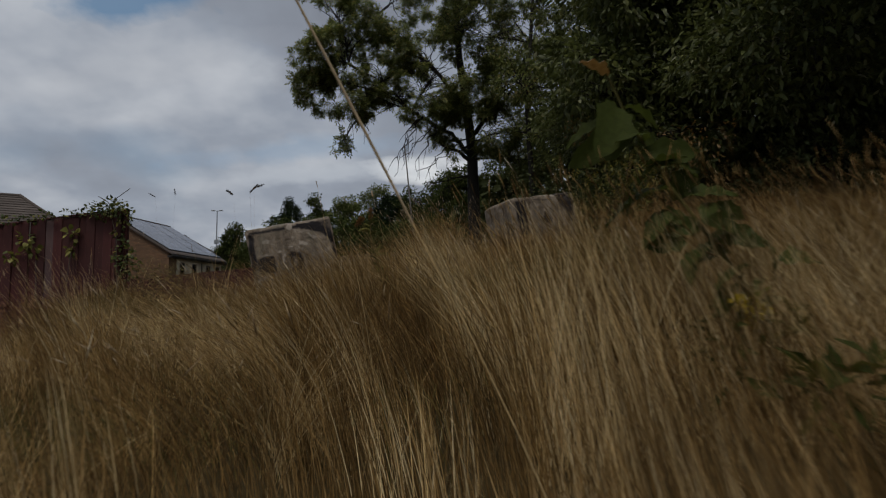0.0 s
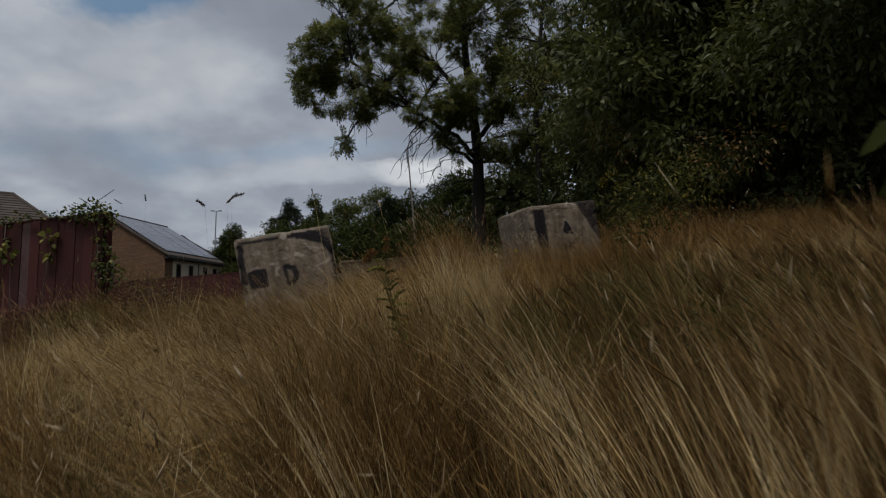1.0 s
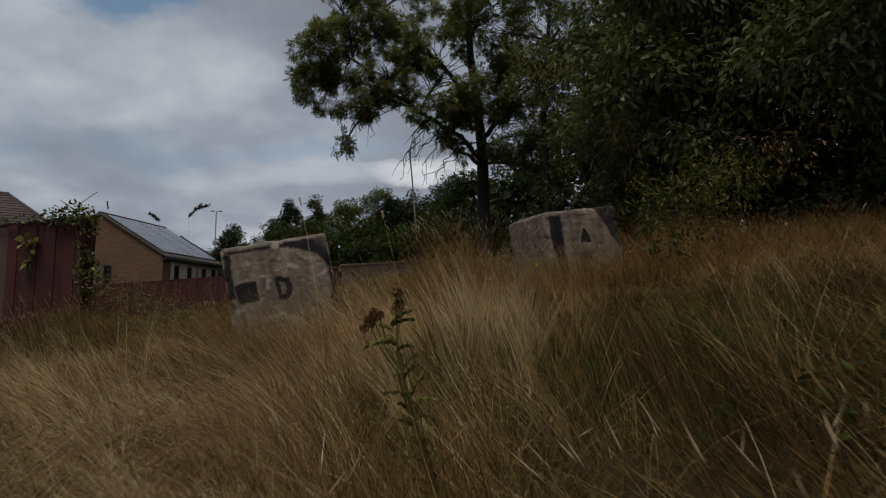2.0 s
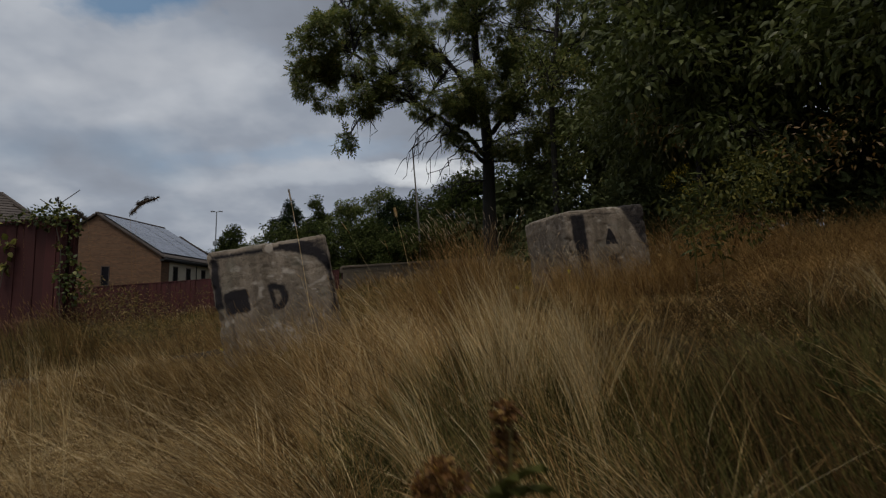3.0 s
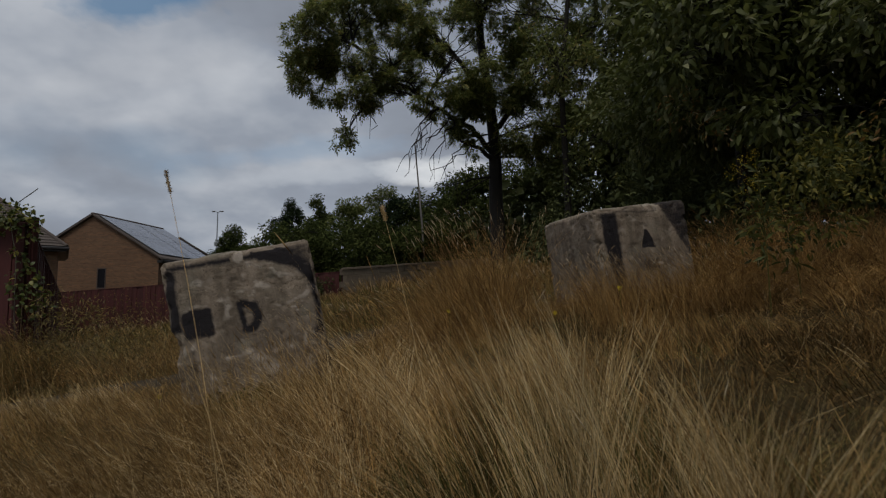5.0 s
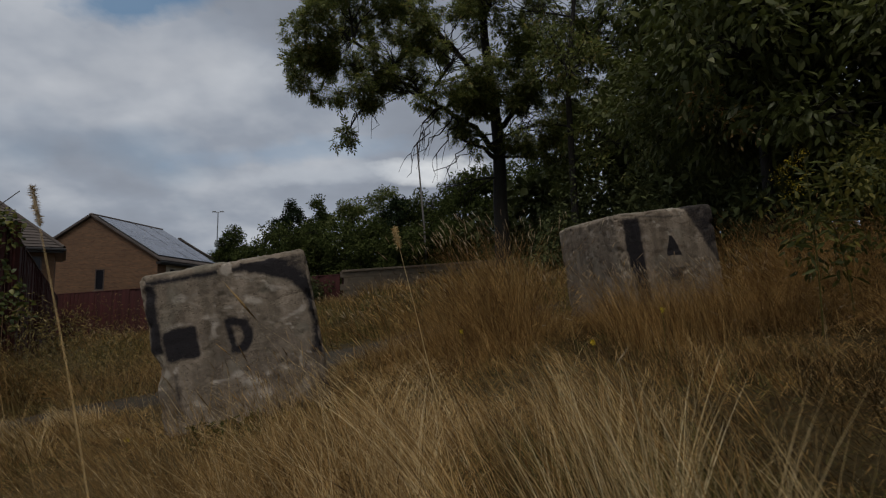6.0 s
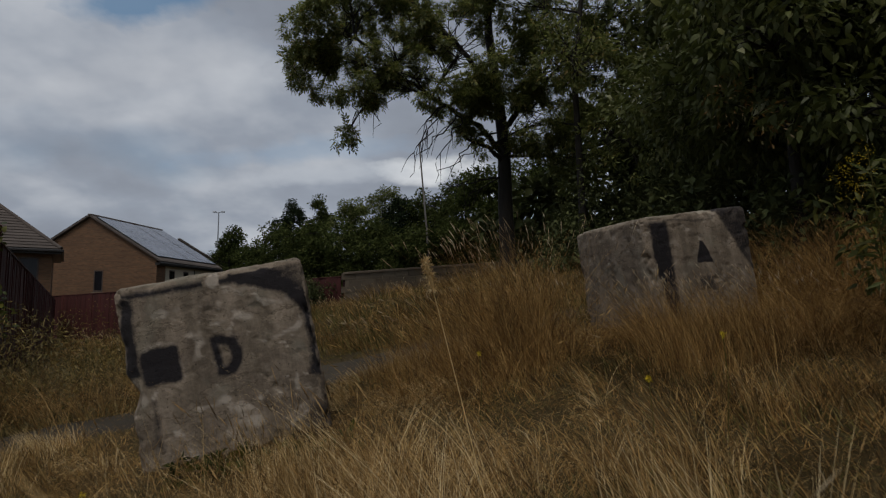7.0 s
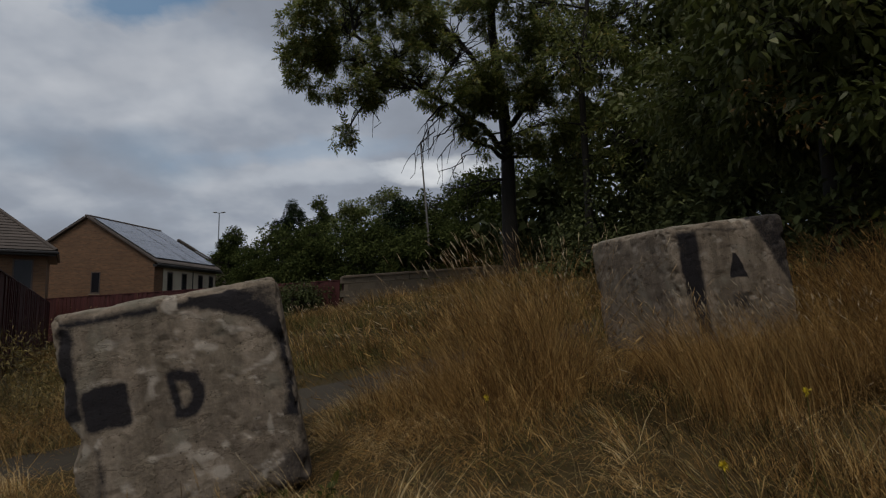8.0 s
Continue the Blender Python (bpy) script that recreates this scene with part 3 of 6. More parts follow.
def paint_left(V, nrm, wob):
    u, v = V[:, 0] + wob, V[:, 2] + wob
    front = V[:, 1] < -0.84
    thin = np.clip(0.72 + 9.0 * wob, 0.35, 1.0)
    band = cover(np.abs(v - 0.87 + 0.015 * u) - 0.045 - 0.05 * np.clip(u + 0.05, 0, 1), 0.10) * (np.abs(u) < 0.93)
    arc = cover(np.maximum(0.76 - np.hypot(u - 0.16, (v - 0.02) * 0.95), 0.6 - u - 0.9 * v), 0.11) * (u > 0.16) * (v < 0.93) * (u < 0.97)
    faded = cover(0.98 - np.hypot(u - 0.16, (v - 0.02) * 0.95), 0.14) * (u > 0.2)
    rim = np.maximum(band * (1 - 0.35 * faded), arc * 0.95 * (1 - 0.42 * faded))
    rim = rim * np.where((np.abs(u + 0.04 - 0.25 * (v - 0.8)) < 0.075) & (v > 0.6), 0.05, 1)
    side = cover(sd_box(u, v, -0.90, 0.45, 0.07, 0.42), 0.12) * 0.85
    gapsq = cover(sd_box(u, v, -0.63, 0.10, 0.19, 0.20, 0.05), 0.09)
    dee = np.maximum(-0.11 - u, np.hypot(u + 0.03, 0.92 * (v - 0.07)) - 0.22)
    hole = np.maximum(-0.045 - u, np.hypot(u + 0.03, 0.85 * (v - 0.08)) - 0.125)
    right = cover(sd_box(u, v, 0.96, -0.15, 0.045, 0.5), 0.14) * 0.75
    foot = cover(np.maximum(0.70 - u + 0.4 * (v + 0.75), v + 0.62), 0.2) * 0.5
    streak = cover(sd_box(u, v, -0.77, -0.52, 0.05, 0.30, 0.04), 0.12) * 0.6
    p = np.maximum.reduce([rim * (0.32 + 0.62 * thin), side * (0.6 + 0.6 * thin), gapsq * (0.85 + 0.15 * thin), cover(dee, 0.08) * (1 - 0.78 * cover(hole, 0.09)) * (0.8 + 0.2 * thin), right * thin, foot, streak])
    return np.where(front, p, 0) * 1.4


def stroke(u, v, a, b, w):
    """Distance to a scratch from a to b, less its half width."""
    ax, ay, bx, by = *a, *b
    t = np.clip(((u - ax) * (bx - ax) + (v - ay) * (by - ay)) / ((bx - ax) ** 2 + (by - ay) ** 2), 0, 1)
    return np.hypot(u - ax - t * (bx - ax), v - ay - t * (by - ay)) - w


def scuffs_left(V, wob):
    """Bright scrapes and chipped spots on the painted face."""
    u, v = V[:, 0] + 1.5 * wob, V[:, 2] + 1.5 * wob
    r = np.zeros(len(u))
    for a, b, w, k in (((0.28, 0.10), (0.86, 0.24), 0.008, 1.0), ((0.74, -0.22), (0.62, -0.68), 0.012, 0.9), ((-0.18, 0.45), (-0.32, 0.02), 0.018, 0.6), ((-0.15, 0.42), (0.34, 0.44), 0.03, 0.7),
                       ((-0.78, 0.30), (-0.3, 0.36), 0.02, 0.7), ((0.02, -0.50), (0.22, -0.50), 0.06, 0.7), ((-0.05, -0.74), (0.22, -0.70), 0.07, 0.9), ((-0.80, 0.62), (-0.35, 0.66), 0.02, 0.6),
                       ((-0.02, 0.84), (0.02, 0.97), 0.05, 1.0), ((-0.93, -0.02), (-0.90, -0.25), 0.045, 0.9), ((-0.35, -0.45), (0.0, -0.38), 0.012, 0.8), ((0.45, 0.62), (0.62, 0.45), 0.02, 0.5), ((-0.62, -0.55), (-0.45, -0.9), 0.03, 0.6)):
        r = np.maximum(r, cover(stroke(u, v, a, b, w), 0.07) * k)
    rng = random.Random(77)
    for _ in range(46):
        a = (rng.uniform(-0.85, 0.85), rng.uniform(-0.85, 0.85))
        d, L = rng.choice((0.2, 0.35, 2.6, 1.2, -0.4)) + rng.uniform(-0.3, 0.3), rng.uniform(0.03, 0.24)
        r = np.maximum(r, cover(stroke(u, v, a, (a[0] + L * math.cos(d), a[1] + L * math.sin(d)), 0.004), 0.035) * rng.uniform(0.6, 1.0))
    return np.where(V[:, 1] < -0.86, r, 0)


def paint_right(V, nrm, wob):
    u, v = V[:, 0] + wob, V[:, 2] + wob
    front = V[:, 1] < -0.84
    leftside = V[:, 0] < -0.86
    thin = np.clip(0.75 + 8.0 * wob, 0.4, 1.0)
    a_counter = np.maximum(np.abs(u - 0.04) - 0.15 * (0.60 - v) / 0.40, np.abs(v - 0.36) - 0.18)
    low = np.maximum(np.abs(u - 0.05) - 0.17, np.abs(v + 0.12) - 0.12)
    bar = cover(np.maximum(np.abs(u + 0.72 - 0.06 * (0.9 - v)) - 0.19 + 0.05 * (0.9 - v), np.abs(v - 0.2) - 0.72), 0.10)
    wedge = cover(0.36 + 0.58 * (0.92 - v) - u, 0.10) * (v > -0.7)
    top = cover(np.abs(v - 0.87 + 0.04 * np.sin(4.5 * u + 0.6)) - 0.022, 0.08) * (u > -0.55) * (u < 0.3)
    p = np.maximum.reduce([cover(a_counter, 0.06) * 1.25, cover(low, 0.10) * 0.6, bar * thin, wedge * 0.64, top * 0.7])
    sidep = cover(sd_box(V[:, 1] + wob, v, 0.1, 0.0, 0.5, 0.9), 0.5) * 0.22
    return (np.where(front, p, 0) + np.where(leftside & ~front, sidep, 0)) * 1.3


def concrete_block(size, place, turn, seed, paint_fn, label, scuff_fn=None):
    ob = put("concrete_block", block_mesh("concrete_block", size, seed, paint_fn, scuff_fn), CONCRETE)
    ob.matrix_world = Matrix.Translation(place) @ turn
    tagged(ob, label, "concrete block", "anti-vehicle concrete blocks")
    return ob


def block_turn(yaw, lean, nod):
    """Yaw about the upright, then leaning in its own front plane, then nodding."""
    return (Matrix.Rotation(radians(yaw), 4, "Z") @ Matrix.Rotation(radians(-lean), 4, "Y") @ Matrix.Rotation(radians(nod), 4, "X"))


def block_from_top(mid, size, yaw, lean, nod):
    """The centre of a cube whose front top edge has its middle at mid."""
    t = block_turn(yaw, lean, nod)
    return Vector(mid) - t @ Vector((0, -size / 2, size / 2)), t


c1, t1 = block_from_top((-1.86, 7.64, 1.72), 1.03, 15, 11.5, -3)
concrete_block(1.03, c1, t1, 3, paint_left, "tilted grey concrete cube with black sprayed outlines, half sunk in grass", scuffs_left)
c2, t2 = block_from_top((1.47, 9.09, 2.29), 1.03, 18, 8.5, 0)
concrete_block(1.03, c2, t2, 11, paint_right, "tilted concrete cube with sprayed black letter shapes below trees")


# ---------------------------------------------------------------- fences and wall
def board_mesh(w, h, seed):
    bm = bmesh.new()
    box(bm, (-w / 2, -0.011, 0), (w / 2, 0.011, h), 0.004)
    r = random.Random(seed)
    for v in bm.verts:
        if v.co.z > h * 0.9:
            v.co.z += r.uniform(-0.008, 0.008)
    me = bpy.data.meshes.new("board")
    bm.to_mesh(me)
    bm.free()
    return me


def fence(ends, top, spacing, label, bare=(), rail=True, drop=0.0):
    """A close-boarded fence between two plan points; every board, post and rail a part."""
    (ax, ay), (bx, by) = ends
    length = math.dist(*ends)
    yaw = math.degrees(math.atan2(by - ay, bx - ax))
    f = thing("fence", (ax, ay, 0), label, "fence", yaw=yaw)
    low = min(float(gz(ax, ay)), float(gz(bx, by))) - 0.1
    h = top - low
    meshes = [board_mesh(spacing * 1.06, h, k) for k in range(4)]
    for me in meshes:
        me.materials.append(FENCE_RED)
    bare_me = board_mesh(spacing * 1.05, h, 9)
    bare_me.materials.append(FENCE_BARE)
    rng = random.Random(int(ax * 7 + 50))
    n = int(length / spacing)
    for i in range(n):
        ob = new("board", bare_me if i in bare else meshes[i % 4])
        ob.parent = f
        ob.matrix_local = pose((i + 0.5) * spacing, (0.008 if i % 2 else -0.008) + rng.uniform(-0.003, 0.003), low + drop * (i / n - 0.5) + rng.uniform(-0.006, 0.006), rng.uniform(-0.5, 0.5), 0, rng.uniform(-2, 2))
    k = max(2, int(length / 1.9) + 1)
    for i in range(k):
        x = length * i / (k - 1)
        part("post", boxed((x - 0.045, 0.03, low - 0.3), (x + 0.045, 0.12, top + drop * (x / length - 0.5) + 0.02), 0.006), FENCE_RED, f)
    for z in (0.3, h * 0.82):
        part("rail", boxed((0, 0.022, low + z), (length, 0.06, low + z + 0.08), 0.004), FENCE_RED, f)
    cap = part("cap_rail", boxed((-0.02, -0.03, -0.015), (length + 0.02, 0.05, 0.012), 0.003), FENCE_RED, f)
    cap.matrix_local = pose(0, 0, top - drop / 2 + 0.004, 0, -math.degrees(math.atan2(drop, length)), 0)
    return f


CORNER = (-5.45, 10.72)
fence(((-11.0, 10.95), CORNER), 2.12, 0.145, "dark red stained close-boarded fence overgrown with bramble", bare=(29,), drop=0.6)
fence((CORNER, (-18.6, 32.5)), 2.16, 0.15, "dark red stained timber fence running back to the houses", drop=-0.36)
fence(((-21.5, 34.5), (-4.0, 24.6)), 2.36, 0.16, "dark red timber garden fence below the brick house", drop=0.5)


def block_wall(ends, tops, label):
    """A low wall of laid grey blocks with coping; every block a part."""
    (ax, ay), (bx, by) = ends
    length = math.dist(*ends)
    w = thing("garden_wall", (ax, ay, 0), label, "wall", yaw=math.degrees(math.atan2(by - ay, bx - ax)))
    me = bpy.data.meshes.new("wall_block")
    b = boxed((-0.218, -0.1, -0.104), (0.218, 0.1, 0.104), 0.008)
    b.to_mesh(me)
    b.free()
    me.materials.append(WALL_GREY)
    n = int(length / 0.45)
    for i in range(n):
        x = (i + 0.5) * 0.45
        top = tops[0] + (tops[1] - tops[0]) * x / length
        for k in range(7):
            ob = new("wall_block", me)
            ob.parent = w
            ob.matrix_local = pose(x + (0.11 if k % 2 else -0.11), 0, top - 0.12 - k * 0.216)
    cop = part("coping", boxed((-0.05, -0.14, -0.03), (length + 0.05, 0.14, 0.05), 0.012), WALL_GREY, w)
    cop.matrix_local = pose(0, 0, tops[0], 0, -math.degrees(math.atan2(tops[1] - tops[0], length)), 0)
    part("mortar_core", boxed((0, -0.085, -0.6), (length, 0.085, min(tops) - 0.02)), WALL_GREY, w)
    return w


block_wall(((-3.95, 24.6), (5.2, 27.5)), (2.70, 3.52), "low grey blockwork garden wall rising with the bank")


# ---------------------------------------------------------------- houses
def window_part(parent, x, z, w, h, y, panes=1, frame_mat=None):
    """A framed window set in a wall whose outer face is at y; front towards -y."""
    win = part("window", boxed((x - w / 2 - 0.02, y - 0.012, z - 0.02), (x + w / 2 + 0.02, y + 0.05, z), 0.003), FRAME_PAINT, parent)
    bm = bmesh.new()
    for lo, hi in (((x - w / 2, z), (x - w / 2 + 0.07, z + h)), ((x + w / 2 - 0.07, z), (x + w / 2, z + h)), ((x - w / 2 + 0.07, z), (x + w / 2 - 0.07, z + 0.07)), ((x - w / 2 + 0.07, z + h - 0.07), (x + w / 2 - 0.07, z + h))):
        box(bm, (lo[0], y - 0.02, lo[1]), (hi[0], y + 0.04, hi[1]), 0.004)
    part("window_frame", bm, frame_mat or FRAME_PAINT, win)
    part("pane", boxed((x - w / 2 + 0.05, y - 0.004, z + 0.05), (x + w / 2 - 0.05, y + 0.004, z + h - 0.05)), DARK_GLASS, win)
    part("window_sill", boxed((x - w / 2 - 0.08, y - 0.08, z - 0.09), (x + w / 2 + 0.08, y + 0.02, z - 0.02), 0.006), WALL_GREY, win)
    return win


def gable_house(name, place, yaw, width, depth, eave, rise, brick, label, panels=False, over=0.18):
    """Gable end at y = 0 facing -y, ridge along +y. x = 0 at the middle of the gable."""
    h = thing(name, place, label, "house", yaw=yaw)
    w2 = width / 2
    bm = bmesh.new()
    prof = [(-w2, -1.0), (w2, -1.0), (w2, eave), (0, eave + rise), (-w2, eave)]
    a = [bm.verts.new((x, 0, z)) for x, z in prof]
    bm.faces.new(a)
    ex = bmesh.ops.extrude_face_region(bm, geom=list(bm.faces))
    for g in ex["geom"]:
        if isinstance(g, bmesh.types.BMVert):
            g.co.y += depth
    bmesh.ops.recalc_face_normals(bm, faces=bm.faces)
    part("wall", bm, brick, h)
    slope = math.atan2(rise, w2)
    run = math.hypot(w2, rise) + 0.35
    for side in (-1, 1):
        roof = part("roof", boxed((0, -over, 0.03), (run, depth + over, 0.12), 0.01), ROOF_TILE, h)
        m = Matrix.Translation((0, 0, eave + rise)) @ (Matrix.Scale(-1, 4, (1, 0, 0)) if side < 0 else Matrix.Identity(4)) @ Matrix.Rotation(slope, 4, "Y")
        if side < 0:
            roof.matrix_local = Matrix.Translation((0, 0, eave + rise)) @ Matrix.Rotation(-slope, 4, "Y") @ Matrix.Translation((-run, 0, 0))
        else:
            roof.matrix_local = m
        rows = int(run / 0.32)
        for k in range(rows):
            tl = part("tile_course", boxed((k * 0.32, -over, 0.0), (k * 0.32 + 0.36, depth + over, 0.028), 0.006), ROOF_TILE, roof)
            if side > 0:
                tl.matrix_local = Matrix.Translation((k * 0.32, 0, 0.125)) @ Matrix.Rotation(0.05, 4, "Y") @ Matrix.Translation((-k * 0.32, 0, 0))
            else:
                tl.matrix_local = Matrix.Translation((k * 0.32, 0, 0.125)) @ Matrix.Rotation(-0.05, 4, "Y") @ Matrix.Translation((-k * 0.32, 0, 0))
        verge = part("barge_board", boxed((0, -over - 0.03, -0.12), (run, -over, 0.13), 0.006), FRAME_PAINT, h)
        verge.matrix_local = roof.matrix_local
        gx = side * (w2 + 0.28)
        ge = eave - 0.28 * rise / w2
        part("gutter", boxed((min(gx, gx + side * 0.11), -over, ge - 0.10), (max(gx, gx + side * 0.11), depth + over, ge + 0.02), 0.02), FASCIA, h)
        part("soffit", boxed((min(side * (w2 + 0.004), gx), -over, ge - 0.16), (max(side * (w2 + 0.004), gx), depth + over, ge - 0.02)), FASCIA, h)
    part("ridge", boxed((-0.13, -over, eave + rise + 0.06), (0.13, depth + over, eave + rise + 0.20), 0.04), ROOF_TILE, h)
    if panels:
        cols, rws = 4, 2
        pw, ph = (depth - 0.2) / cols, (run - 0.75) / rws
        for c in range(cols):
            for r in range(rws):
                gapx = 0.10 if c >= 2 else 0.0
                pb = boxed((0.30 + r * ph + 0.01, 0.05 + c * pw + 0.01 + gapx, 0.19), (0.30 + (r + 1) * ph - 0.01, 0.05 + (c + 1) * pw - 0.01, 0.225), 0.004)
                p = part("solar_panel", pb, SOLAR, h, "grey solar panel reflecting the clouds")
                p.matrix_local = Matrix.Translation((0, 0, eave + rise)) @ Matrix.Rotation(slope, 4, "Y")
                part("panel_frame", boxed((0.30 + r * ph - 0.012, 0.05 + c * pw + gapx - 0.012, 0.165), (0.30 + (r + 1) * ph + 0.012, 0.05 + (c + 1) * pw + 0.012, 0.212), 0.004), FASCIA, p)
    return h


def side_windows(h, w2, spots, z, w, ht):
    """Windows in the +x wall: each one built facing -y, then turned."""
    for y in spots:
        win = window_part(h, 0, z, w, ht, 0)
        win.matrix_local = Matrix.Translation((w2, y, 0)) @ Matrix.Rotation(radians(90), 4, "Z")


HB = 0.75
hg = gable_house("house", (-22.55, 41.7, HB), -7, 9.0, 7.3, 3.8, 2.68, BUFF_BRICK, "buff brick house with gable end and solar panels on its roof", panels=True)
window_part(hg, 0.72, 1.9, 0.62, 1.3, 0)
part("rendered_wall", boxed((4.503, 0.9, -0.5), (4.53, 7.2, 3.5), 0.004), CREAM, hg, "pale rendered side wall")
side_windows(hg, 4.532, (1.6, 3.2, 5.2, 6.6), 1.85, 0.6, 1.4)
tube_part("downpipe", [((4.62, 4.1, -0.5), 0.035), ((4.62, 4.1, 3.4), 0.035)], FASCIA, hg)
gable_house("house", (-23.6, 56.7, HB), 14, 10.4, 9.0, 3.65, 3.05, GREY_BRICK, "grey brown brick house behind the solar-panelled one")


def hip_house():
    """House with a hipped roof in brown concrete tiles."""
    ex, ey, ez = -18.7, 32.9, 4.36
    h = thing("house", (ex, ey, HB), "buff brick house with a hipped brown tiled roof", "house", yaw=32)
    W, D, rise, inset = 13.0, 6.6, 2.75, 3.3
    e = ez - HB
    part("wall", boxed((-W + 0.35, 0.42, -1.0), (-0.35, D - 0.42, e - 0.1)), BUFF_BRICK, h)
    apex_a, apex_b = Vector((-inset, D / 2, e + rise)), Vector((-W + inset, D / 2, e + rise))
    c = [Vector((0, 0, e)), Vector((-W, 0, e)), Vector((-W, D, e)), Vector((0, D, e))]
    bm = bmesh.new()
    vs = [bm.verts.new(p) for p in (*c, apex_a, apex_b)]
    for f in ((0, 4, 5, 1), (0, 3, 4), (3, 2, 5, 4), (2, 1, 5)):
        bm.faces.new([vs[i] for i in f])
    bm.faces.new([vs[i] for i in (0, 1, 2, 3)])
    bmesh.ops.recalc_face_normals(bm, faces=bm.faces)
    roof = part("roof", bm, ROOF_TILE, h)
    # tile courses on the front slope and the hip end
    def courses(p0, p1, q1, q0, n):
        nrm = (p1 - p0).cross(q0 - p0).normalized()
        if nrm.z < 0:
            nrm = -nrm
        for k in range(n):
            a, b = k / n, (k + 1.12) / n
            b = min(b, 1)
            L0, R0, L1, R1 = p0.lerp(q0, a), p1.lerp(q1, a), p0.lerp(q0, b), p1.lerp(q1, b)
            bm = bmesh.new()
            lo = [bm.verts.new(v + nrm * 0.004) for v in (L0, R0, R1, L1)]
            hi = [bm.verts.new(v) for v in (L0 + nrm * 0.055, R0 + nrm * 0.055, R1 + nrm * 0.02, L1 + nrm * 0.02)]
            bm.faces.new(hi); bm.faces.new(lo[::-1])
            for i in range(4):
                bm.faces.new((lo[i], lo[(i + 1) % 4], hi[(i + 1) % 4], hi[i]))
            bmesh.ops.recalc_face_normals(bm, faces=bm.faces)
            part("tile_course", bm, ROOF_TILE, roof)
    courses(c[1], c[0], apex_a, apex_b, 18)
    courses(c[0], c[3], apex_a, apex_a + Vector((0, 0.01, 0)), 18)
    tube_part("ridge", [(tuple(apex_a), 0.11), (tuple(apex_b), 0.11)], ROOF_TILE, h, 8)
    tube_part("hip_tiles", [(tuple(c[0] + Vector((0, 0, 0.03))), 0.10), (tuple(apex_a + Vector((0, 0, 0.03))), 0.10)], ROOF_TILE, h, 8)
    part("gutter", boxed((-W, -0.12, e - 0.14), (0.1, -0.004, e - 0.01), 0.03), FASCIA, h)
    part("gutter", boxed((0.004, 0.0, e - 0.14), (0.12, D, e - 0.01), 0.03), FASCIA, h)
    part("soffit", boxed((-W, -0.002, e - 0.22), (0.0, D, e - 0.008)), FASCIA, h)
    window_part(h, -1.25, 1.82, 0.8, 1.4, 0.42)
    window_part(h, -4.5, 1.82, 1.3, 1.4, 0.42)


hip_house()


# ---------------------------------------------------------------- lamp and pole
def street_lamp(x, y, height):
    z = float(gz(x, y))
    s = thing("street_lamp", (x, y, z), "tall grey steel street lamp with two short arms", "street lamp")
    tube_part("column", [((0, 0, 0), 0.13), ((0, 0, height * 0.15), 0.12), ((0, 0, height), 0.07)], GALV, s, 8)
    part("control_box", boxed((-0.28, -0.2, height * 0.68), (0.28, 0.2, height * 0.72), 0.03), GALV, s)
    for sd in (-1, 1):
        tube_part("arm", [((0, 0, height), 0.05), ((sd * 0.32, 0, height + 0.06), 0.045)], GALV, s)
        part("lantern", boxed((min(sd * 0.28, sd * 0.78), -0.14, height + 0.02), (max(sd * 0.28, sd * 0.78), 0.14, height + 0.17), 0.05), GALV, s)


street_lamp(-30.6, 84, 14.0)
pl = thing("slender_pole", (-1.35, 32.0, float(gz(-1.35, 32))), "slender leaning grey pole standing behind the wall", "pole")
tube_part("shaft", [((0, 0, -0.2), 0.05), ((-0.15, 0, 3.0), 0.045), ((-0.52, 0, 7.2), 0.03)], POLE_WOOD, pl, 8)


# ---------------------------------------------------------------- trees
def limb_path(a, b, r0, r1, rng, sag=0.0, n=7, wob=0.12):
    a, b = np.array(a, float), np.array(b, float)
    L = np.linalg.norm(b - a)
    k = rng.normal(0, wob * L * 0.35, 3)
    pts = []
    for i in range(n):
        t = i / (n - 1)
        p = a + (b - a) * t + k * math.sin(t * math.pi) + rng.normal(0, wob * 0.06 * L, 3) * (0 < i < n - 1)
        p[2] += sag * L * math.sin(t * math.pi)
        pts.append((tuple(p), r0 + (r1 - r0) * t ** 0.8))
    return pts


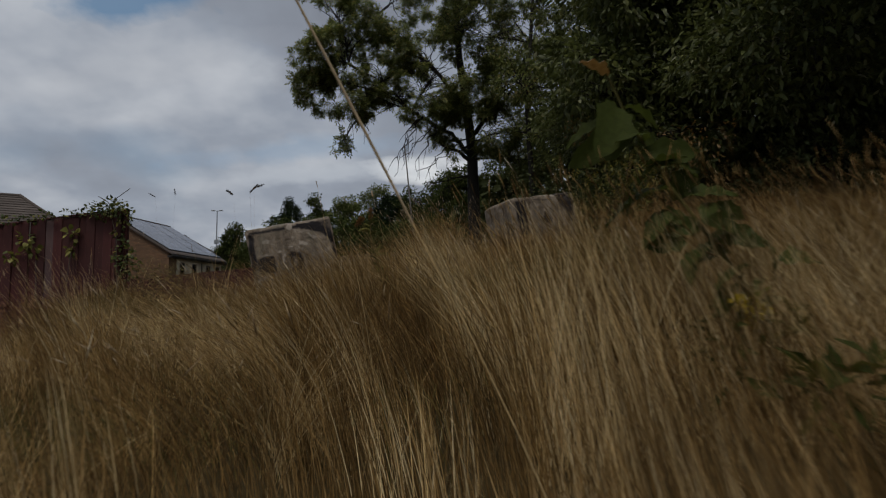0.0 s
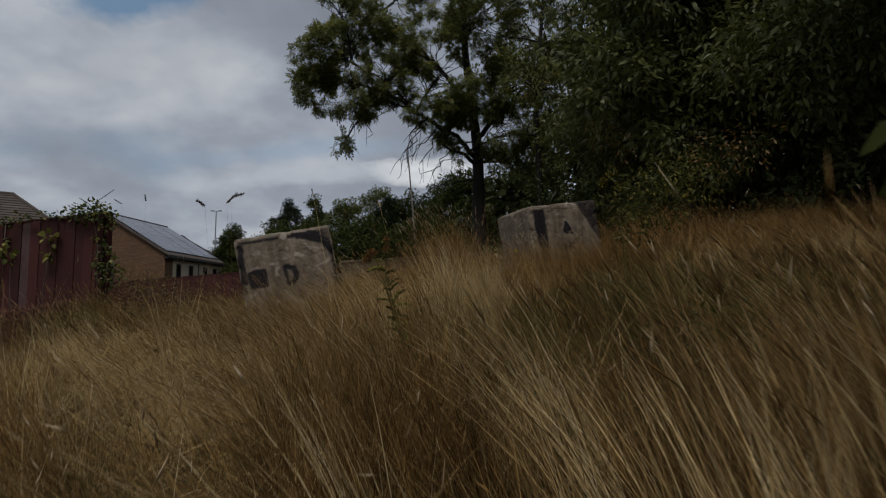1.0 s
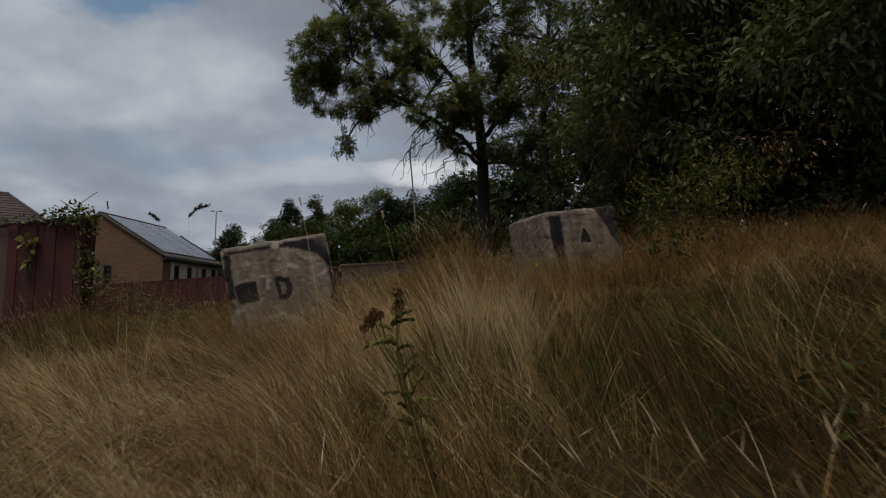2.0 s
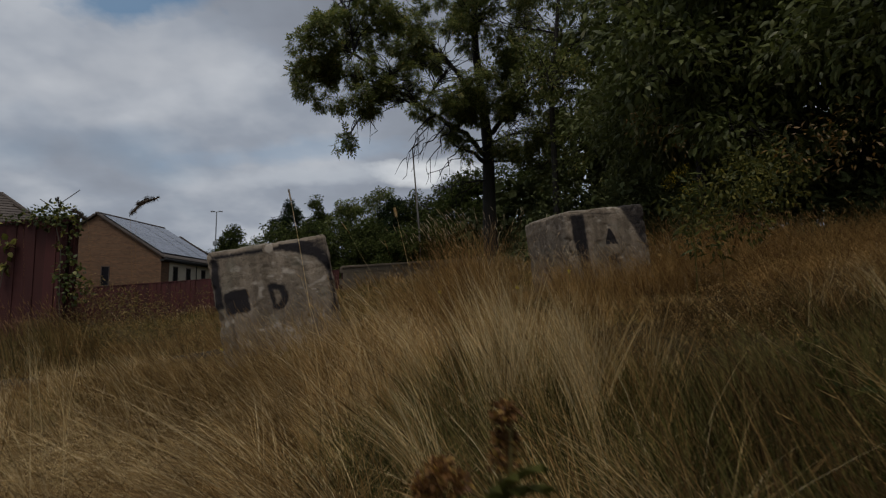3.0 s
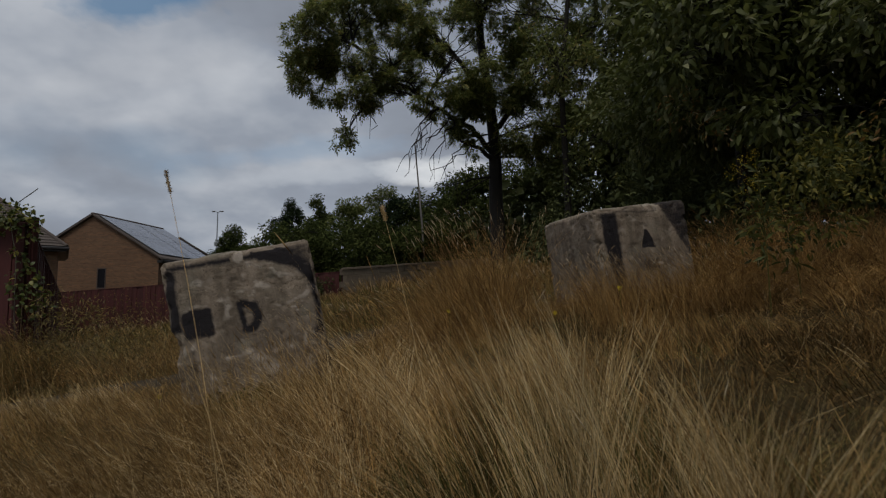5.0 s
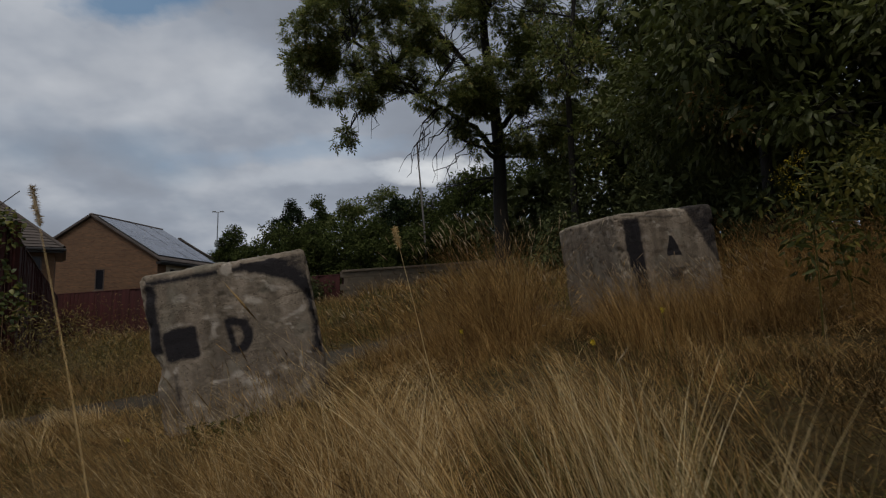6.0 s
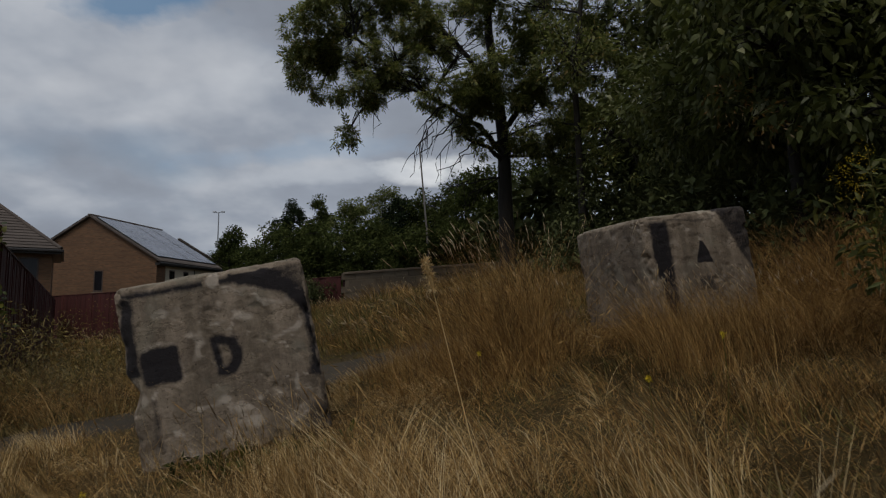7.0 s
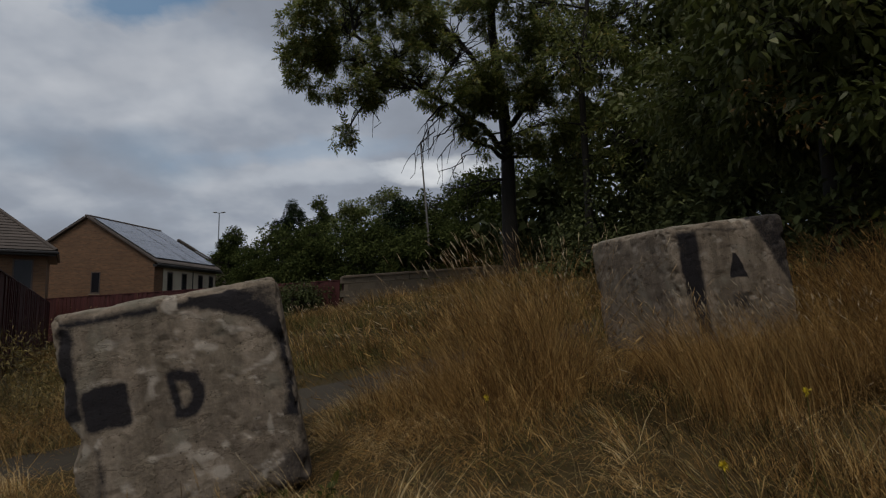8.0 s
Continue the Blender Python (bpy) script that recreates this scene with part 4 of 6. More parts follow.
def tree(name, place, label, trunk, blobs, clumps, per, leaf, size, seed, leafmat, bark=BARK, clump_r=0.55, droop=0.35, group="", bare_twigs=(), flat=0.75, pinnate=0, majors=(), gaps=()):
    """trunk: (z, x, y, r) stations in tree space. blobs: (cx, cy, cz, rx, ry, rz, weight) that the crown fills with clumps,
    each clump held by its own limb from the trunk."""
    rng = np.random.default_rng(seed)
    t = thing(name, place, label, "tree", group)
    tube_part("trunk", [((x, y, z), r) for z, x, y, r in trunk], bark, t, 9)
    wts = np.array([b[6] for b in blobs], float)
    wts /= wts.sum()
    zs = np.array([s[0] for s in trunk]); xs = np.array([s[1] for s in trunk]); ys = np.array([s[2] for s in trunk]); rs = np.array([s[3] for s in trunk])
    limbs, P, O = [], [], []
    main = []
    anchors = [(float(np.interp(z, zs, xs)), float(np.interp(z, zs, ys)), float(z)) for z in np.arange(zs[-1] * 0.45, zs[-1] * 0.95, 0.35)]
    for path in majors:
        p = []
        for a, b in zip(path, path[1:]):
            p += [tuple(np.array(a) + (np.array(b) - np.array(a)) * k / 5 + rng.normal(0, 0.03, 3)) for k in range(5)]
        anchors += p[2:]
        tube_part("limb", [(q, 0.10 - 0.078 * i / len(p)) for i, q in enumerate(p)], bark, t, 7)
    for b in blobs:
        c = np.array(b[:3])
        if majors:
            pool = [q for q in anchors if q[2] > c[2] + 1.0] if b[6] < 0.1 else anchors
            a = min(pool, key=lambda q: math.dist(q, c) + (2.0 if b[6] >= 0.1 else 0.0) * max(0, q[2] - c[2] + 0.3))
            main.append(limb_path(a, c, 0.045, 0.014, rng, 0.08))
            continue
        zt = np.clip(c[2] - 0.28 * math.hypot(c[0] - np.interp(c[2], zs, xs), c[1] - np.interp(c[2], zs, ys)), zs[-1] * 0.32, zs[-1] * 0.97)
        a = (np.interp(zt, zs, xs), np.interp(zt, zs, ys), zt)
        p = limb_path(a, c, max(0.035, np.interp(zt, zs, rs) * 0.24), 0.015, rng, 0.06)
        main.append(p)
    pick = rng.choice(len(blobs), clumps, p=wts)
    for bi in pick:
        b = blobs[bi]
        d = rng.normal(0, 1, 3); d /= np.linalg.norm(d)
        rr = rng.uniform(0.25, 1.0) ** 0.5
        c = np.array(b[:3]) + d * np.array(b[3:6]) * rr
        src = main[bi][rng.integers(2, 7)][0]
        limbs.append(limb_path(src, c, 0.016, 0.005, rng, 0.08, 6, 0.4))
        r = clump_r * rng.uniform(0.6, 1.25)
        m = int(per * rng.uniform(0.6, 1.3))
        q = rng.normal(0, 1, (m, 3)); q /= np.linalg.norm(q, axis=1, keepdims=True)
        q *= (rng.uniform(0, 1, (m, 1)) ** 0.45) * r
        q[:, 2] *= flat
        P.append(c + q)
        O.append(q / r + d * 0.5)
    for path, r in bare_twigs:
        limbs.append([(p, r * (1 - 0.8 * i / len(path))) for i, p in enumerate(path)])
    for p in main:
        tube_part("limb", p, bark, t, 6)
    v, q = tubes(limbs, 5)
    tagged(put("brushwood", raw_mesh("brushwood", v, q), bark, t, "", True), kind="stuff")
    if pinnate:
        P, O = np.concatenate(P), np.concatenate(O)
        for gx, gz_, gr in gaps:
            stay = np.hypot(P[:, 0] - gx, (P[:, 2] - gz_) * 1.15) > (gr + 0.09) * rng.uniform(0.85, 1.15, len(P))
            P, O = P[stay], O[stay]
        some = rng.permutation(len(P))[:pinnate]
        v, f = pinnate_arrays(P[some], O[some], rng, leaf[0] * 1.9, droop)
        put("crown", raw_mesh("crown", v, None, f), leafmat, t)
        return t
    v, f = leaf_arrays(np.concatenate(P), np.concatenate(O), rng, leaf[0] * size, leaf[1] * size, droop, fine=6 < place[1] < 13 and place[0] < 7)
    put("crown", raw_mesh("crown", v, None, f), leafmat, t)
    return t


def hanging(start, drops, rng, spread=0.5):
    """Bare twigs that hang from one point, forked."""
    res = []
    for dx, dz in drops:
        a = np.array(start, float)
        p, side = [tuple(a)], 0.0
        for i in range(1, 11):
            u = i / 10
            side = 0.6 * side + rng.normal(0, 0.09)
            p.append(tuple(a + np.array([dx * u ** 0.85 + side, rng.normal(0, 0.1), dz * u ** 1.25 + rng.normal(0, 0.05)])))
        res.append((p, 0.026))
        for k in (3, 5, 7):
            s = np.array(p[k])
            w, dz_ = rng.normal(-0.12, 0.22), rng.uniform(0.4, 0.8)
            res.append(([tuple(s + np.array([w * u, 0.03 * u, -dz_ * u ** 1.7])) for u in (0, 0.25, 0.5, 0.75, 1.0)], 0.014))
    return res


rngt = np.random.default_rng(5)
TX, TY = 1.15, 22.4
TZ = 1.5
main_trunk = [(0.4, 0.15, 0, 0.32), (1.4, 0.10, 0, 0.25), (3.0, 0.03, 0, 0.22), (5.0, 0, 0, 0.19), (6.5, -0.16, 0.1, 0.16), (8.5, -0.42, 0.1, 0.13), (11, -0.5, 0.2, 0.1), (13.5, -0.4, 0.2, 0.04)]
main_blobs = [
    (-4.9, -2.0, 7.5, 1.2, 1.5, 1.0, 1.0), (-4.7, -1.5, 9.3, 1.4, 1.7, 1.1, 1.0), (-5.3, -2.0, 6.65, 0.8, 1.0, 0.7, 0.7),
    (-4.2, -1.9, 6.05, 0.9, 1.0, 0.45, 0.45), (-2.8, -1.0, 8.4, 1.5, 1.8, 1.1, 0.6), (-2.9, 0.5, 10.8, 1.8, 2.0, 1.3, 0.5),
    (-2.7, -1.6, 6.45, 1.2, 1.2, 0.5, 0.65), (-1.4, -1.8, 6.9, 1.3, 1.4, 0.8, 0.9), (-0.2, -1.0, 9.4, 1.6, 2.0, 1.3, 1.5),
    (-0.6, 0.8, 12.4, 2.4, 2.4, 1.6, 1.4), (-0.9, -1.5, 6.3, 0.8, 1.0, 0.45, 0.3), (1.1, 0.0, 7.2, 1.3, 1.6, 1.4, 1.3),
    (2.2, 0.4, 9.2, 1.8, 2.0, 1.6, 0.9), (3.3, 0.5, 7.0, 1.4, 1.6, 1.5, 0.7), (4.2, 0.5, 9.5, 1.6, 1.8, 1.6, 0.8), (2.6, 0.5, 4.6, 1.0, 1.2, 1.0, 0.6),
    (-3.1, -1.2, 7.1, 1.4, 1.2, 0.8, 0.8), (-1.6, -1.0, 7.9, 1.3, 1.2, 0.8, 0.8), (-3.9, -1.6, 8.4, 1.2, 1.2, 0.8, 0.4),
    (-4.4, -2.0, 4.75, 0.2, 0.2, 0.14, 0.025), (-0.6, -0.8, 6.2, 0.9, 0.8, 0.5, 0.5), (0.9, -0.3, 6.0, 0.7, 0.8, 0.7, 0.5), (-2.0, -1.5, 6.0, 0.8, 0.9, 0.3, 0.2), (1.0, -0.8, 5.3, 0.9, 1.0, 0.9, 0.7),
    (-1.45, -1.0, 5.25, 0.35, 0.4, 0.3, 0.16), (-0.8, -0.8, 4.8, 0.3, 0.3, 0.25, 0.13),
]
twigs = hanging((-1.75, -1.6, 5.6), ((-0.95, -2.0), (-0.75, -1.7), (-0.55, -1.3)), rngt) + hanging((-1.3, -1.5, 5.3), ((-0.9, -1.5), (-1.1, -1.1)), rngt) + hanging((-0.2, -0.4, 5.2), ((-1.9, -1.5), (-1.5, -1.1)), rngt) + hanging((-0.15, -0.2, 3.9), ((-2.2, -0.7), (-1.6, -0.2), (-1.3, -1.3)), rngt) + hanging((-3.8, -1.6, 6.0), ((-0.6, -1.2), (0.1, -1.0)), rngt)
tree("ash_tree", (TX, TY, TZ), "tall leafy ash tree with an airy crown and bare hanging twigs", main_trunk, main_blobs, 620, 24, (0.14, 0.05), 1.0, 21, ASH_LEAF, clump_r=0.24, droop=0.6, flat=0.8, bare_twigs=twigs, pinnate=3700,
     majors=([(0.0, 0, 4.6), (-0.75, -0.5, 5.35), (-1.9, -1.0, 5.9), (-3.2, -1.4, 6.7), (-4.5, -1.8, 7.8)], [(-0.08, 0.05, 6.2), (-1.1, -0.4, 7.5), (-2.4, -0.7, 8.8), (-3.6, -1.0, 9.9)],
             [(0.0, 0, 5.4), (0.8, 0.1, 6.4), (1.9, 0.2, 7.6), (3.2, 0.4, 9.0)], [(0.02, 0, 4.4), (-0.5, -0.4, 4.75), (-1.2, -0.9, 4.9)]),
     gaps=((-5.85, 8.35, 0.6), (-5.6, 9.0, 0.6), (-4.8, 6.55, 0.32), (-1.1, 7.8, 0.55), (-1.5, 8.35, 0.4), (-2.45, 6.2, 0.38), (0.43, 8.95, 0.5), (0.55, 5.6, 0.36), (1.25, 6.1, 0.36), (-4.39, 6.38, 0.42), (-4.2, 7.6, 0.36), (-1.66, 6.76, 0.5), (-0.9, 7.25, 0.48), (-2.2, 7.35, 0.36), (0.55, 5.4, 0.32), (1.1, 5.7, 0.36), (-5.15, 6.4, 0.2), (-3.2, 6.1, 0.25), (-1.2, 7.9, 0.3), (-3.0, 8.0, 0.25), (1.9, 6.4, 0.22)))


def side_tree(x, y, h, seed, spread, low, clumps, per, size, label, name="cherry_tree", mat_=WOOD_LEAF, r=0.16, clump_r=0.7, droop=0.6):
    rng = np.random.default_rng(seed)
    trunk = [(0, 0, 0, r * 1.4), (h * 0.12, 0.05, 0, r), (h * 0.4, rng.normal(0, 0.15), rng.normal(0, 0.15), r * 0.8), (h * 0.7, rng.normal(0, 0.3), rng.normal(0, 0.3), r * 0.5), (h * 0.97, rng.normal(0, 0.4), rng.normal(0, 0.4), 0.03)]
    blobs = []
    for k in range(9):
        z = low + (h - low) * (k + 0.5) / 9
        a = k * 2.4 + seed
        rad = spread * (0.62 if k < 7 else 0.35)
        blobs.append((math.cos(a) * rad, math.sin(a) * rad, z, spread * 0.6, spread * 0.6, (h - low) * 0.13, 1.0))
    return tree(name, (x, y, float(gz(x, y))), label, trunk, blobs, clumps, per, (0.13, 0.05), size, seed, mat_, clump_r=clump_r, droop=droop, group="trees along the bank")


DARK = "dense dark green cherry tree overhanging the grass bank"
side_tree(3.0, 20.5, 12, 31, 2.1, 2.6, 165, 60, 1.1, "slim airy tree standing beside the ash tree", "ash_tree", ASH_LEAF, r=0.10, clump_r=0.34)
side_tree(4.7, 12.5, 8.5, 32, 2.1, 1.2, 330, 120, 1.0, DARK)
side_tree(6.3, 10.3, 9.0, 33, 2.7, 0.9, 380, 120, 1.0, DARK)
side_tree(6.2, 15.5, 11.0, 34, 2.8, 2.6, 260, 110, 1.3, DARK)
side_tree(9.2, 8.3, 9.5, 35, 3.0, 0.8, 320, 110, 1.1, DARK)
side_tree(8.8, 13.5, 12.0, 36, 3.3, 2.2, 280, 110, 1.4, DARK)
side_tree(5.6, 5.2, 9.5, 37, 2.3, 2.4, 330, 100, 1.1, DARK)
side_tree(3.3, 10.9, 5.6, 43, 1.35, 1.5, 130, 90, 1.15, "leafy cherry sapling with long drooping leaves behind the block", r=0.07, clump_r=0.45, droop=0.9)
side_tree(8.0, 21.0, 13.0, 39, 3.6, 2.4, 240, 90, 1.9, DARK)
side_tree(13.0, 17.0, 14.0, 40, 4.2, 1.0, 240, 90, 2.2, DARK)
side_tree(14.5, 9.0, 13.0, 41, 4.2, 1.0, 200, 90, 2.2, DARK)


def leaf_mass(name, label, category, blobs, count, length, width, seed, m, droop=0.4):
    """A thicket of leaves with no trunk to be seen."""
    rng = np.random.default_rng(seed)
    w = np.array([b[3] * b[4] * b[5] for b in blobs]); w = w ** 0.66; w /= w.sum()
    P, O = [], []
    for b, k in zip(blobs, (w * count).astype(int)):
        cl = max(6, k // 70)
        d = rng.normal(0, 1, (cl, 3)); d /= np.linalg.norm(d, axis=1, keepdims=True)
        c = np.array(b[:3]) + d * np.array(b[3:6]) * rng.uniform(0.4, 1.0, (cl, 1)) ** 0.5
        which = rng.integers(0, cl, k)
        q = rng.normal(0, 1, (k, 3)) * (0.16 * (b[3] * b[4] * b[5]) ** (1 / 3))
        P.append(c[which] + q); O.append(q + d[which] * 0.4)
    v, f = leaf_arrays(np.concatenate(P), np.concatenate(O), rng, length, width, droop)
    ob = put(name, raw_mesh(name, v, None, f), m)
    return tagged(ob, label, category, kind="stuff")


wood = [(x, y, float(gz(x, y)) + z, 2.6, 2.2, 2.0) for x, y in ((9.5, 26.5), (11, 26), (14, 24), (16, 22.5), (18, 21), (20, 15), (20, 9), (18, 3), (17, -4)) for z in (1.5, 5, 8.5, 12)]
wood += [(x, y, float(gz(x, y)) + z, 2.4, 2.0, 1.6) for x, y, zs in ((3.4, 29, (0.7, 2.4)), (5.5, 27.5, (0.8, 2.8, 4.6)), (7.5, 26.5, (0.8, 2.8, 4.6))) for z in zs]
# woodland backing in the shade-toned leaf colour
leaf_mass("dark_woodland", "dark woodland leaves closing the bank behind the trees", "woodland", wood, 52000, 0.46, 0.26, 78, SHADE_LEAF)
under = [(x, y, float(gz(x, y)) + 0.5, 1.1, 0.9, 0.8) for x, y in ((2.9, 11.6), (4.4, 11.0), (5.6, 9.4), (7.0, 8.6), (7.9, 7.0), (8.6, 5.2), (3.0, 14.5), (1.9, 18), (3.0, 20), (5.5, 24), (2.0, 24))]
under += [(x, y, float(gz(x, y)) + 1.0, 1.7, 1.4, 1.5) for x, y in ((4.2, 24), (6.2, 23), (8.2, 22), (3.6, 18), (5.4, 18.5), (6.0, 13.5), (8.0, 11.5))]
leaf_mass("undergrowth", "dark undergrowth of bramble and saplings below the trees", "undergrowth", under, 34000, 0.13, 0.06, 79, SHADE_LEAF)


def hedge_tree(x, y, top, w, seed, mat_, label, leaf=0.19, n=150, per=110):
    """A bushy tree whose crown is a lumpy dome down to the ground; top is the height of its crown above the sea of grass."""
    rng = np.random.default_rng(seed)
    g = float(gz(x, y))
    cr = 0.10 * w + 0.22
    h = top - g - cr * 0.6
    trunk = [(0, 0, 0, 0.25), (h * 0.3, 0, 0, 0.18), (h * 0.92, 0, 0, 0.04)]
    blobs = []
    for k in range(14):
        f = k / 13
        rad = w * 0.62 * math.sqrt(1 - 0.72 * (max(0, f - 0.4) / 0.6) ** 2) * (0.8 + 0.35 * rng.uniform())
        a = k * 2.4 + seed
        br = w * (0.32 - 0.08 * f)
        blobs.append((math.cos(a) * max(0, rad - br * 0.8), math.sin(a) * max(0, rad - br * 0.8), h * (0.10 + 0.82 * f), br, br, h * 0.08 + 0.1, 1.1 - 0.2 * f))
    return tree("hedgerow_tree", (x, y, g), label, trunk, blobs, n, per, (leaf, leaf * 0.5), 1.0, seed, mat_, clump_r=cr, group="trees beyond the wall")


G = "bushy green tree in the hedgerow beyond the wall"
hedge_tree(-19.4, 57, 8.8, 3.0, 51, FAR_LEAF, G)
hedge_tree(-23.0, 66, 8.2, 3.2, 63, FAR_LEAF, G)
hedge_tree(-14.4, 58, 11.3, 3.2, 52, DARK_LEAF, "dark rounded pine in the hedgerow beyond the wall", 0.16, 230, 150)
hedge_tree(-12.9, 50, 7.9, 3.4, 53, FAR_LEAF, G)
hedge_tree(-15.6, 52, 7.2, 3.4, 65, FAR_LEAF, G)
hedge_tree(-11.1, 55, 11.0, 2.9, 54, FAR_LEAF, G)
hedge_tree(-7.3, 47, 9.9, 3.6, 55, WILLOW_LEAF, G, 0.17, 170)
hedge_tree(-5.1, 48, 10.6, 3.4, 56, WILLOW_LEAF, "pale green willow in the hedgerow beyond the wall", 0.17, 170)
hedge_tree(-8.6, 38, 6.6, 4.2, 57, FAR_LEAF, G)
hedge_tree(-4.9, 36, 6.3, 4.0, 59, FAR_LEAF, G)
hedge_tree(-3.6, 43, 9.0, 2.4, 58, DARK_LEAF, "dark narrow tree in the hedgerow beyond the wall", 0.16, 150)
hedge_tree(-1.4, 42, 8.9, 3.6, 60, FAR_LEAF, G)
hedge_tree(0.6, 40, 9.6, 4.2, 66, FAR_LEAF, G)
hedge_tree(-1.8, 33, 5.7, 3.2, 67, FAR_LEAF, G)
hedge_tree(1.4, 33, 8.4, 3.4, 61, FAR_LEAF, G)
hedge_tree(4.5, 38, 10.5, 4.8, 62, FAR_LEAF, G)
hedge_tree(-5.3, 24.6, 2.65, 1.7, 64, SHADE_LEAF, "low dark bush growing over the end of the fence", 0.09, 60, 120)


# ---------------------------------------------------------------- grass
def value_noise(x, y, s, seed):
    rng = np.random.default_rng(seed)
    g = rng.uniform(0, 1, (64, 64))
    u, v = x / s + 200, y / s + 200
    i, j = np.floor(u).astype(int), np.floor(v).astype(int)
    a, b = u - i, v - j
    a, b = a * a * (3 - 2 * a), b * b * (3 - 2 * b)
    q = lambda p, r: g[p % 64, r % 64]
    return (q(i, j) * (1 - a) + q(i + 1, j) * a) * (1 - b) + (q(i, j + 1) * (1 - a) + q(i + 1, j + 1) * a) * b


def lane(x, y):
    """How far off a plan point is from the trodden lane in the middle of the bank."""
    t = np.clip(y / 5.2, 0, 1)
    return np.where(y < 5.6, np.abs(x - (0.0 - 0.5 * t)), 9.0)


def in_block(x, y):
    return ((np.abs((x + 1.73) * 0.966 + (y - 8.15) * 0.26) < 0.52) & (np.abs(-(x + 1.73) * 0.26 + (y - 8.15) * 0.966) < 0.52)) | (
        (np.abs((x - 1.34) * 0.95 + (y - 9.58) * 0.31) < 0.52) & (np.abs(-(x - 1.34) * 0.31 + (y - 9.58) * 0.95) < 0.52))


def pd_soft(d):
    """The distance from the footpath, reaching full height two metres off."""
    return np.clip(d, 0.4, 2.2)


def blades(name, label, m, n, area, height, width, seed, segs=3, lean=0.45, tuft=0.09, per_tuft=9, keep=None, heads=None, heads_mat=None, scatter=0.34, wedge=True, free=False, straight=False):
    """Grass blades in tufts that bow with the wind; from numpy, one object."""
    rng = np.random.default_rng(seed)
    nt = n // per_tuft
    tx, ty = rng.uniform(area[0], area[1], nt), rng.uniform(area[2], area[3], nt)
    ok = ~in_block(tx, ty)
    if keep is not None:
        ok &= keep(tx, ty, rng)
    if wedge:
        ok &= np.abs(tx) < 0.9 + 0.78 * np.maximum(ty, 0)
    pd = path_distance(tx, ty)
    ok &= (pd > 0.50 + 0.08 * np.sin(tx * 5) * np.sin(ty * 7)) | (rng.uniform(0, 1, nt) < 0.13)
    if area[3] < 14 and wedge and not free and m in (STRAW, RUSSET, PALE):
        clump = value_noise(tx, ty, 0.30, 51) * 0.65 + value_noise(tx, ty, 0.75, 52) * 0.35
        ok &= rng.uniform(0, 1, nt) < np.clip((clump - np.where(ty < 2.4, 0.36, 0.44)) * 6.0, np.where(ty < 2.4, 0.5, 0.07) if m is not PALE else 0.0, 1)
    if m is STRAW and area[3] < 14:
        ok &= rng.uniform(0, 1, nt) > 0.5 * np.clip(value_noise(tx, ty, 1.2, 15) * 2.6 - 1.0, 0, 1) * (ty > 2.6)
    tx, ty = tx[ok], ty[ok]
    nt = max(1, len(tx))
    tx, ty = (tx, ty) if len(tx) else (np.array([area[0]]), np.array([area[2]]))
    x = np.repeat(tx, per_tuft) + rng.normal(0, tuft, nt * per_tuft)
    y = np.repeat(ty, per_tuft) + rng.normal(0, tuft, nt * per_tuft)
    N = len(x)
    h = height * (0.6 + 0.4 * rng.uniform(0, 1, N)) * (0.8 + 0.35 * value_noise(x, y, 1.1, 4))
    h0, ln = h.copy(), lane(x, y)
    far_on = np.clip((y - 2.2) / 3.6, 0, 1)
    green = np.clip(value_noise(x, y, 1.2, 15) * 2.6 - 1.0, 0, 1)
    h *= (1 - 0.3 * green) if m is not GREEN_GRASS else (0.75 + 0.5 * green)
    h *= (1 - 0.25 * np.clip((y - 6.0) / 1.2, 0, 1)) * (0.72 + 0.28 * np.clip((y - 0.8) / 1.4, 0, 1))
    h = np.where(np.hypot(x, y - 0.1) < 0.95, np.minimum(h, 0.36), h)
    h = np.where(ln < 0.6, np.minimum(h, (0.41 + 0.12 * np.maximum(y, 0)) * (0.85 + 0.15 * rng.uniform(0, 1, N))), h)
    h *= 1 - 0.42 * np.exp(-(((x - 0.9) / 0.9) ** 2 + ((y - 7.6) / 1.6) ** 2))
    h *= 1 - 0.5 * np.exp(-(((x + 1.5) / 1.1) ** 2 + ((y - 7.15) / 0.5) ** 2))
    h *= 1 + 1.0 * np.exp(-(((x + 1.2) / 0.7) ** 2 + ((y - 4.75) / 0.75) ** 2))
    sight = np.abs(x + 0.38 - 0.285 * (y - 2.57)) < 0.30 + 0.06 * y
    h = np.where(sight & (y > 3.2) & (y < 9), np.minimum(h, (0.62 + 0.01 * (y - 5)) * (0.7 + 0.3 * rng.uniform(0, 1, N))), h)
    if free:
        h = h0
    else:
        # flattened on the shaded side
        h *= 1 - 0.28 * np.clip((x - 0.15) / 0.5, 0, 1) * np.clip((y - 4.3) / 0.5, 0, 1) * np.clip((7.4 - y) / 0.6, 0, 1)
        # trampled short on the near side of the footpath
        pdn = path_distance(x, y)
        h *= np.where((x < 0.3) & (x > -4.5) & (y > 6.2), np.clip(0.28 + 0.42 * (pd_soft(pdn) - 0.4), 0.28, 1), 1)
    h *= 1 - 0.5 * np.clip((x - 2.8) / 2.0, 0, 1)
    az = np.pi + (value_noise(x, y, 0.9, 8) - 0.5) * 3.0 + rng.normal(0, scatter * 1.25, N) * np.where(y < 2.4, 1.5, 1.0) + np.repeat(rng.normal(0, 0.72, nt), per_tuft)
